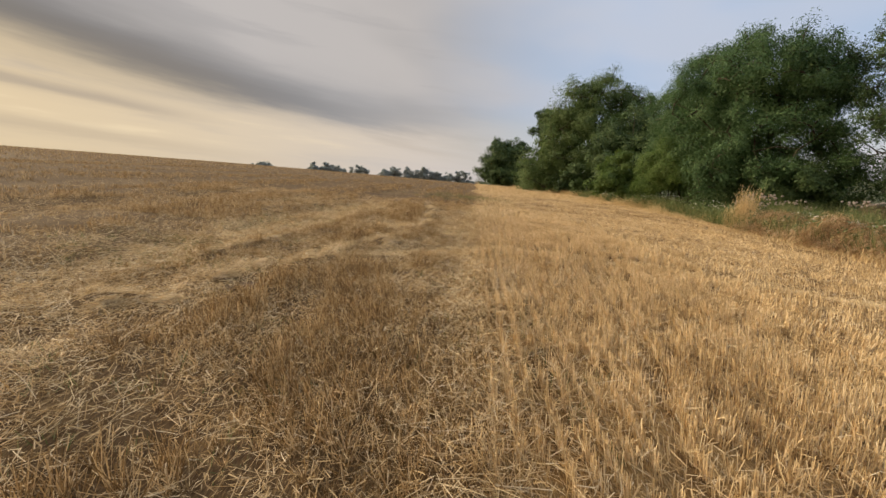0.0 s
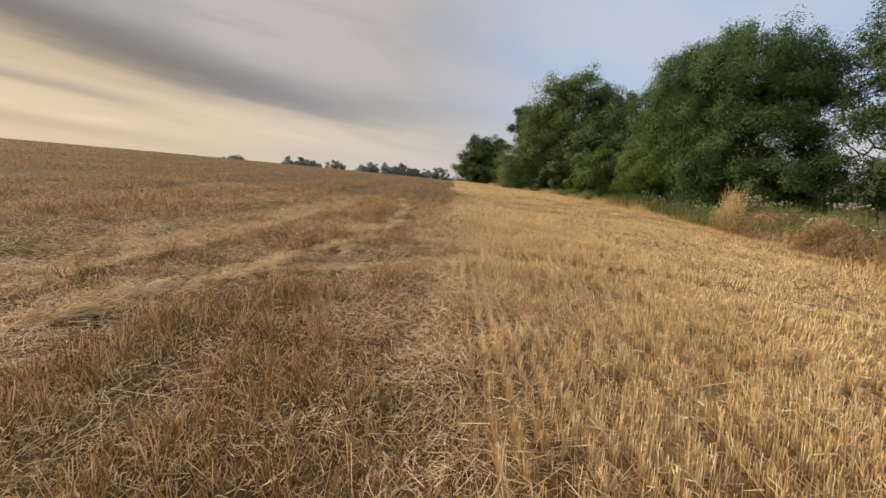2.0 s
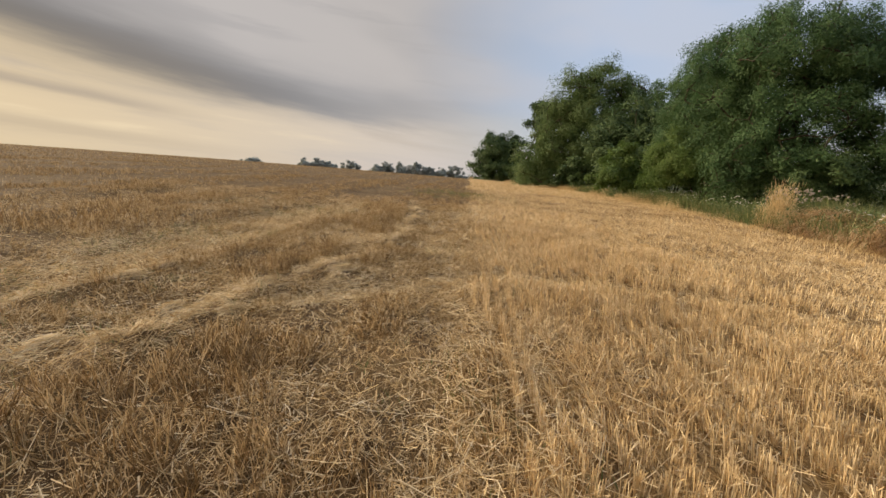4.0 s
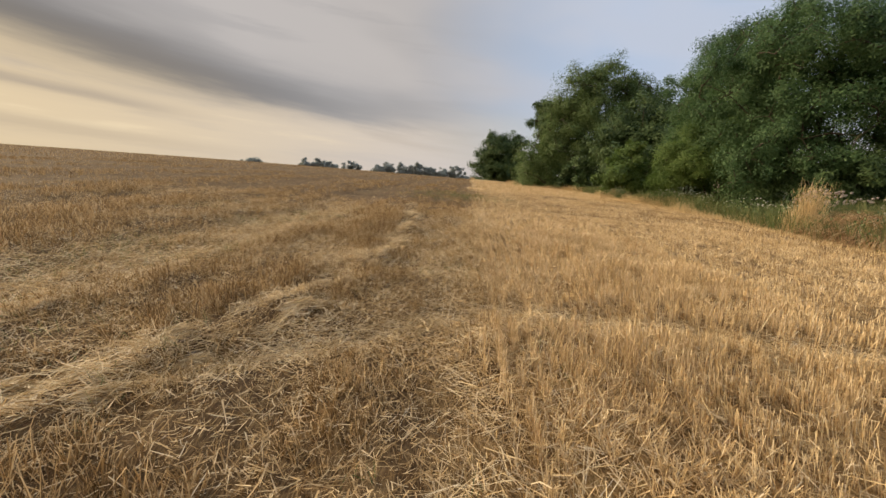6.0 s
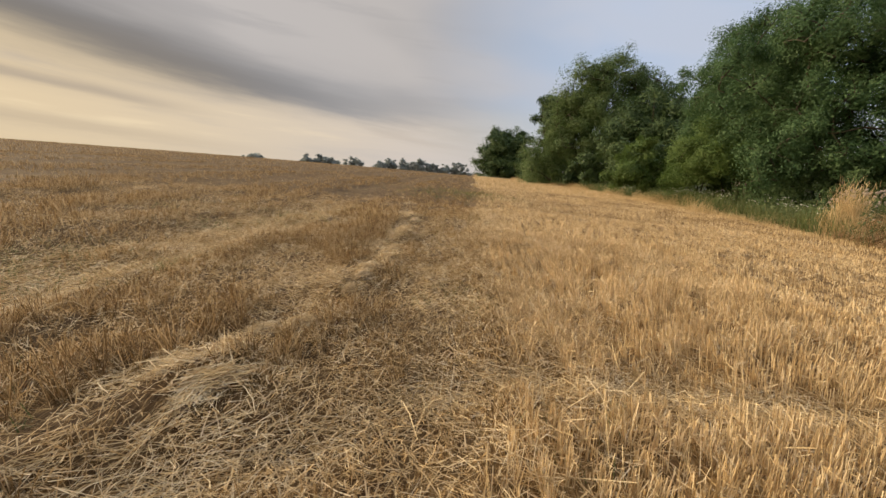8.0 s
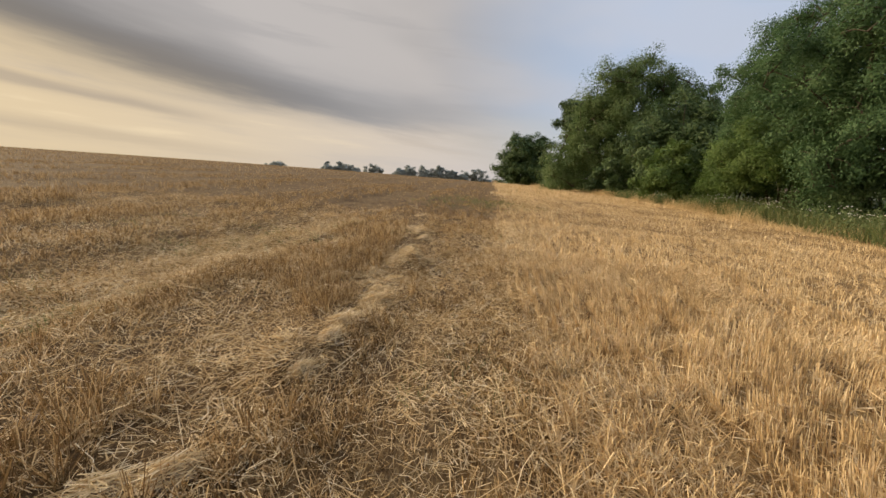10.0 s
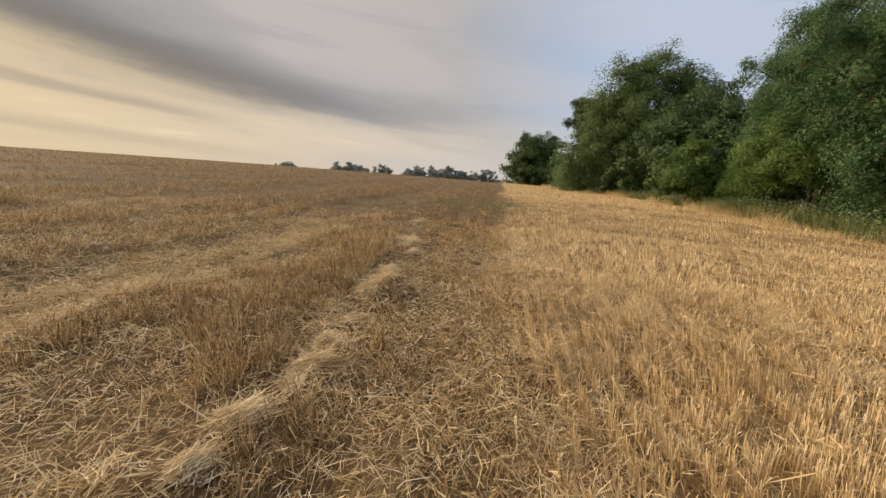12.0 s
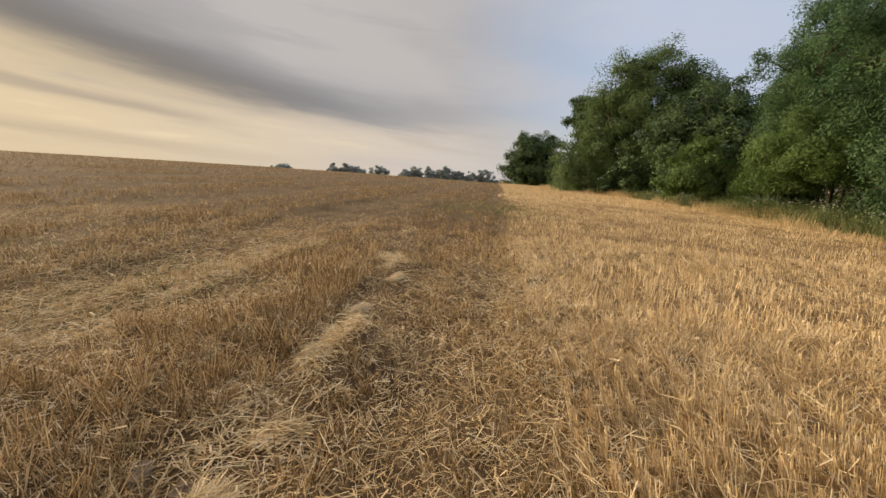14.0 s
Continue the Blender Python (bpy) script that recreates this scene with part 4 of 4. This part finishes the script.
tree("thorn_bush", "dark tangled thorn bush under the ash trees", "shrub", 21.8, 42.5,
     [(0, 0, 2.8, 3.4, 3.0, 2.8), (3.0, 0, 3.4, 3.0, 3.0, 3.2), (-2.4, 1.5, 2.4, 2.4, 2.6, 2.4)],
     0.26, LEAF_DARK, 150, 100, 0.8, 0.12, 6, 0.2, stems=3, clear=0.5)
tree("thorn_bush", "dark low thorn bush at the foot of the willow", "shrub", 18.6, 58.0,
     [(0, 0, 1.9, 2.6, 2.6, 2.0), (-1.0, 5, 1.8, 2.2, 2.6, 1.9), (2.6, 0, 2.6, 2.4, 2.6, 2.6), (5.0, -1.0, 2.2, 2.6, 2.6, 2.4)],
     0.32, LEAF_DARK, 150, 90, 0.8, 0.10, 5, 0.2, stems=2, clear=0.5)
tree("thorn_bush", "low thorn bush in the thin end of the hedge", "shrub", 18.8, 96.0,
     [(0, 0, 2.0, 3.0, 4.0, 2.2), (-0.5, -9, 1.8, 2.6, 4.0, 2.0), (1.5, 8, 2.2, 3.0, 4.0, 2.4), (0.3, -18, 2.4, 3.0, 6.0, 2.6)],
     0.42, LEAF_DARK, 220, 80, 1.0, 0.10, 5, 0.2, stems=2, clear=0.5)

tree("thorn_bush", "tall dark thorn thicket behind the ash trees", "shrub", 25.5, 34.0,
     [(0, 0, 2.6, 2.6, 3.4, 2.6), (0.5, -4.0, 2.2, 2.4, 3.0, 2.2), (-0.5, 4.5, 2.8, 2.6, 3.0, 2.8), (0.5, 9.0, 2.8, 2.6, 3.0, 2.8)],
     0.2, LEAF_DARK, 240, 90, 0.8, 0.12, 6, 0.2, stems=3, clear=0.4)
tree("dock_thicket", "dead brown dock and bramble thicket behind the verge", "shrub", 25.4, 20.4,
     [(0, 0, 0.9, 2.4, 2.0, 0.8), (2.6, -1.5, 1.0, 2.4, 2.0, 0.9), (-1.6, 2.2, 0.9, 2.0, 2.0, 0.8), (4.6, -3.5, 1.0, 2.4, 2.4, 0.9)],
     0.10, DOCK, 220, 90, 0.5, 0.05, 12, 0.2, stems=4, clear=0.25)
tree("thorn_bush", "thin ragged thorn hedge with sky between its twigs", "shrub", 26.2, 20.5,
     [(0, 0, 1.9, 1.6, 2.4, 1.9), (-2.2, 3.0, 2.2, 1.8, 2.0, 2.1), (2.0, -3.0, 1.9, 1.8, 2.4, 1.9), (4.2, -6.0, 2.0, 2.0, 2.4, 2.0), (-3.0, 5.5, 2.6, 1.6, 1.6, 2.2)],
     0.11, LEAF_DARK, 100, 60, 0.6, 0.09, 16, 0.2, stems=5, clear=0.3)
tree("thorn_bush", "dark thorn bush filling the hedge under the ash", "shrub", 20.6, 26.0,
     [(0, 0, 1.7, 2.4, 2.0, 1.8), (2.4, 0.2, 1.6, 2.2, 2.0, 1.7), (-1.6, 3.0, 1.6, 2.0, 2.4, 1.7)],
     0.14, LEAF_DARK, 260, 130, 0.65, 0.09, 8, 0.2, stems=3, clear=0.4)
tree("thorn_bush", "tall tangled thorn hedge beyond the thin alder", "shrub", 30.5, 28.0,
     [(0, 0, 2.2, 2.4, 2.4, 2.4), (3.2, -3.4, 2.2, 2.6, 2.6, 2.4), (6.4, -6.8, 2.2, 2.6, 2.6, 2.4), (-2.8, 3.2, 2.4, 2.4, 2.4, 2.6)],
     0.17, LEAF_DARK, 150, 65, 0.7, 0.10, 14, 0.2, stems=4, clear=0.3)

# skyline trees; their haze is only the paled leaf colour
FAR = [(-123, 274, 12.9, 14), (-92, 286, 12.2, 6), (-84, 288, 11.6, 10), (-76, 290, 9.3, 10), (-63, 293, 11.0, 17), (-45, 297, 7.6, 8), (-39, 298, 10.2, 11), (-28, 299, 8.4, 10), (-19, 299, 9.8, 14), (-9, 300, 5.6, 9), (-1, 300, 6.4, 8), (9, 300, 6.4, 15)]
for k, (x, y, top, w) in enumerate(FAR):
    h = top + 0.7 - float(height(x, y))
    tree("field_tree", "distant tree behind the brow of the field, haze painted into its leaf colour", "tree", x, y,
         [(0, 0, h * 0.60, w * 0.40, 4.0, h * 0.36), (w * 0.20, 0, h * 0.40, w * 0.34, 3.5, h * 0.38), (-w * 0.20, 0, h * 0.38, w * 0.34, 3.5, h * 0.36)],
         0.8, LEAF_HAZED, 120, 42, 1.25, 0.3, 4, 0.0, group="trees on the skyline", clear=0.2)


# same leaf colour, with the haze painted in
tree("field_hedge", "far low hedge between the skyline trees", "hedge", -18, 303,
     [(dx, 0, 2.4 + 0.02 * dx, 6.5, 2.0, 2.6) for dx in range(-34, 36, 8)], 0.7, LEAF_HAZED, 260, 60, 1.0, 0.2, 6, 0.0, clear=0.1)


# ---- the verge ----
def verge():
    def band(n, lo, hi, y0, y1):
        y = rng.uniform(y0, y1, n)
        return hedge_x(y) + rng.uniform(lo, hi, n) + 0.5 * (vnoise(y * 0.5, y * 0 + 2, 81) - 0.5), y

    # green grass and nettles under the trees
    x, y = band(20000, 0.1, 4.6, 6, 60)
    x2, y2 = band(6000, 0.4, 4.0, 60, 130)
    n, m = len(x), len(x2)
    base = on_ground(np.concatenate([x, x2]), np.concatenate([y, y2]))
    tall = np.concatenate([rng.uniform(0.42, 1.1, n), rng.uniform(0.5, 1.3, m)]) * (0.5 + 0.9 * vnoise(base[:, 0] * 0.7, base[:, 1] * 0.5, 82))
    wide = np.concatenate([rng.uniform(0.012, 0.028, n), rng.uniform(0.03, 0.07, m)])
    x3, y3 = band(11000, 2.0, 5.0, 10.5, 22)
    k = rng.random(len(x3)) < 0.2 + 0.8 * smooth(vnoise(x3 * 0.8, y3 * 0.5, 88), 0.35, 0.6)
    x3, y3 = x3[k], y3[k]
    reed = on_ground(x3, y3)
    high = rng.uniform(0.75, 1.5, len(x3)) * (0.6 + 0.6 * vnoise(x3 * 0.5, y3 * 0.5, 89))
    stuff("verge_grass", blades(reed, reed + leaning(len(x3), high, 0.3, (-0.1, 0)), rng.uniform(0.008, 0.018, len(x3)), np.array([[0, 0, 0.08]])), GRASS, "tall yellowing green grass at the field edge", "grass")
    stuff("verge_grass", blades(base, base + leaning(n + m, tall, 0.35), wide, np.array([[0, 0, 0.06]])), GRASS, "rank green grass along the foot of the hedge", "grass")
    x, y = band(3600, 0.5, 5.0, 6, 75)
    c = np.repeat(on_ground(x, y, 0), 12, 0)
    n = len(c)
    c = c + rng.normal(0, 0.22, (n, 3)) * [1, 1, 0.0] + np.stack([np.zeros(n), np.zeros(n), rng.uniform(0.1, 0.95, n) * np.repeat(rng.uniform(0.5, 1.15, len(x)), 12)], 1)
    stuff("verge_herbs", diamonds(c, unit(rng.normal(size=(n, 3)) * 0.6 + [0, 0, 0.8]), rng.uniform(0.07, 0.17, n), 0.5), HERB, "leafy nettles and docks under the hedge", "herbs")
    # the dry fringe at the field's edge
    x, y = band(19000, -0.7, 1.5, 4, 60)
    x2, y2 = band(6000, -1.1, 1.2, 60, 140)
    n, m = len(x), len(x2)
    base = on_ground(np.concatenate([x, x2]), np.concatenate([y, y2]))
    tall = rng.uniform(0.16, 0.5, n + m) * (0.3 + 1.6 * smooth(vnoise(base[:, 0] * 0.9, base[:, 1] * 0.5, 83), 0.35, 0.8))
    wide = np.concatenate([rng.uniform(0.008, 0.018, n), rng.uniform(0.03, 0.06, m)])
    stuff("fringe_grass", blades(base, base + leaning(n + m, tall, 0.4), wide, np.array([[0, 0, 0.03]])), DRY, "short dry grass fringing the stubble", "grass")
    # long grass laid over by the wind
    y = rng.uniform(6, 20.3, 25000)
    x = hedge_x(y) + 0.55 + rng.uniform(0.0, 2.5, 25000) * (0.7 + 0.5 * vnoise(y * 0.6, y * 0, 84))
    n = len(x)
    base = on_ground(x, y)
    mound = 0.85 * np.exp(-((x - hedge_x(y) - 1.6) / 0.9) ** 2) * (0.3 + 1.0 * vnoise(x * 0.9, y * 0.7, 85))
    base[:, 2] += mound * rng.random(n)
    lock = math.pi + 2.6 * (vnoise(x * 0.55, y * 0.55, 86) - 0.45) + rng.normal(0, 0.22, n)
    long = rng.uniform(0.55, 1.25, n)
    way = np.stack([np.cos(lock) * long, np.sin(lock) * long, rng.uniform(-0.35, 0.30, n) * (0.5 + vnoise(x * 1.3, y * 1.3, 87))], 1)
    half = rng.random(n) < 0.72
    for name, k, mat, label in (("laid_grass", half, RUST, "rust-brown long grass laid over along the verge"), ("bleached_grass", ~half, DRY, "bleached long grass laid over along the verge")):
        stuff(name, blades(base[k], (base + way)[k], rng.uniform(0.010, 0.026, k.sum()), np.array([[0, 0, 0.16]])), mat, label, "grass")


verge()


def dry_tussock(x, y, n, tall, wide, lean=0.10):
    px, py = rng.normal(0, wide * 0.4, n), rng.normal(0, wide * 0.5, n)
    base = np.stack([px, py, height(x + px, y + py) - float(height(x, y)) - 0.02], 1)
    out = np.stack([px * 0.7 + rng.normal(lean, 0.16, n), py * 0.5 + rng.normal(0, 0.16, n), np.ones(n)], 1)
    h = tall * (0.32 + 0.68 * rng.random(n) ** 2.0) * np.exp(-(px / wide) ** 2)
    foot = new("grass_tussock")
    foot.location = (x, y, float(height(x, y)))
    tagged(foot, "tall bleached dry grass tussock standing at the field edge", "grass", "dry tussocks")
    part("tuft", make_mesh("tuft", *blades(base, base + unit(out) * h[:, None], rng.uniform(0.006, 0.011, n), np.array([[0, 0, 0.05]])), DRY), foot, kind="stuff")
    k = rng.random(n) < 0.4
    tip = base[k] + unit(out[k]) * h[k][:, None]
    part("seed_plume", make_mesh("seed_plume", *straws(tip, tip + leaning(k.sum(), 0.24, 0.22, (0.15, 0.0)), np.full(k.sum(), 0.0045)), DRY), foot, "feathery pale seed heads", "stuff")


dry_tussock(14.9, 21.3, 1500, 2.1, 0.34, 0.12)
dry_tussock(14.5, 20.7, 1200, 1.05, 0.55, -0.55)
dry_tussock(16.6, 14.2, 1500, 1.35, 1.3)
dry_tussock(17.6, 47.5, 500, 0.9, 0.9)
dry_tussock(18.0, 53.5, 500, 0.8, 1.0)


def weed(name, label, head_mat, tall, heads, fluffy):
    foot = new(name)
    tagged(foot, label, "weed", "tall weeds on the verge")
    tips = []
    stems = []
    for k in range(heads):
        a = 2.4 * k
        reach = 0.08 + 0.40 * rng.random()
        tip = np.array([math.cos(a) * reach, math.sin(a) * reach, tall * (rng.uniform(0.8, 1.0) if fluffy else rng.uniform(0.5, 1.0))])
        stems.append(tube([(0, 0, -0.03), tip * [0.35, 0.35, 0.55], tip], [0.010, 0.007, 0.003], 4))
        tips.append(tip)
    part("stem", make_mesh("stem", *joined(*stems), HERB), foot)
    n = 90
    z = rng.uniform(0.08, 0.8, n) * tall
    c = np.stack([rng.normal(0, 0.16, n), rng.normal(0, 0.16, n), z], 1)
    part("leafage", make_mesh("leafage", *diamonds(c, unit(rng.normal(size=(n, 3)) * 0.6 + [0, 0, 0.8]), rng.uniform(0.06, 0.16, n), 0.4), HERB), foot, kind="stuff")
    for tip in tips:
        bm = bmesh.new()
        bmesh.ops.create_icosphere(bm, subdivisions=2 if fluffy else 1, radius=0.05 if fluffy else 0.036)
        for v in bm.verts:
            v.co *= rng.uniform(0.55, 1.25)
            v.co.z *= 0.9 if fluffy else 0.3
            v.co += Vector(tip)
        me = bpy.data.meshes.new("flower_head")
        bm.to_mesh(me)
        bm.free()
        me.materials.append(head_mat)
        part("flower_head", me, foot, "fluffy greyish-pink seed head" if fluffy else "flat white flower umbel")
    return foot


def plant_out(first, spots):
    for k, (x, y, s) in enumerate(spots):
        m = pose(x, y, float(height(x, y)), 0, 0, 61 * k)
        ob = copy_thing(first, m) if k else first
        ob.matrix_basis = m
        ob.scale = (s, s, s)


thistle = weed("seeding_thistle", "seeding thistle with greyish-pink fluffy heads on the verge", FLUFF, 1.5, 11, True)
plant_out(thistle, [(float(hedge_x(y)) + dx, y, s) for dx, y, s in [(1.3, 21.9, 0.95), (1.7, 22.2, 1.1), (2.0, 21.6, 0.85), (2.3, 22.0, 1.15), (2.9, 21.7, 0.9), (3.0, 22.4, 1.1), (3.5, 21.4, 1.0), (4.2, 21.3, 0.8), (5.4, 20.0, 1.1), (5.8, 19.4, 1.15), (5.0, 36.0, 1.2), (5.5, 35.4, 1.25), (6.0, 36.4, 1.2)]])
umbel = weed("white_umbel", "white-flowered umbel weed standing in the verge", FLOWER, 0.85, 9, False)
spots = []
for k in range(54):
    y = 11 + 40 * (k + rng.random()) / 54
    spots.append((float(hedge_x(y)) + rng.uniform(0.8, 3.0), y, rng.uniform(0.85, 1.35)))
plant_out(umbel, spots)
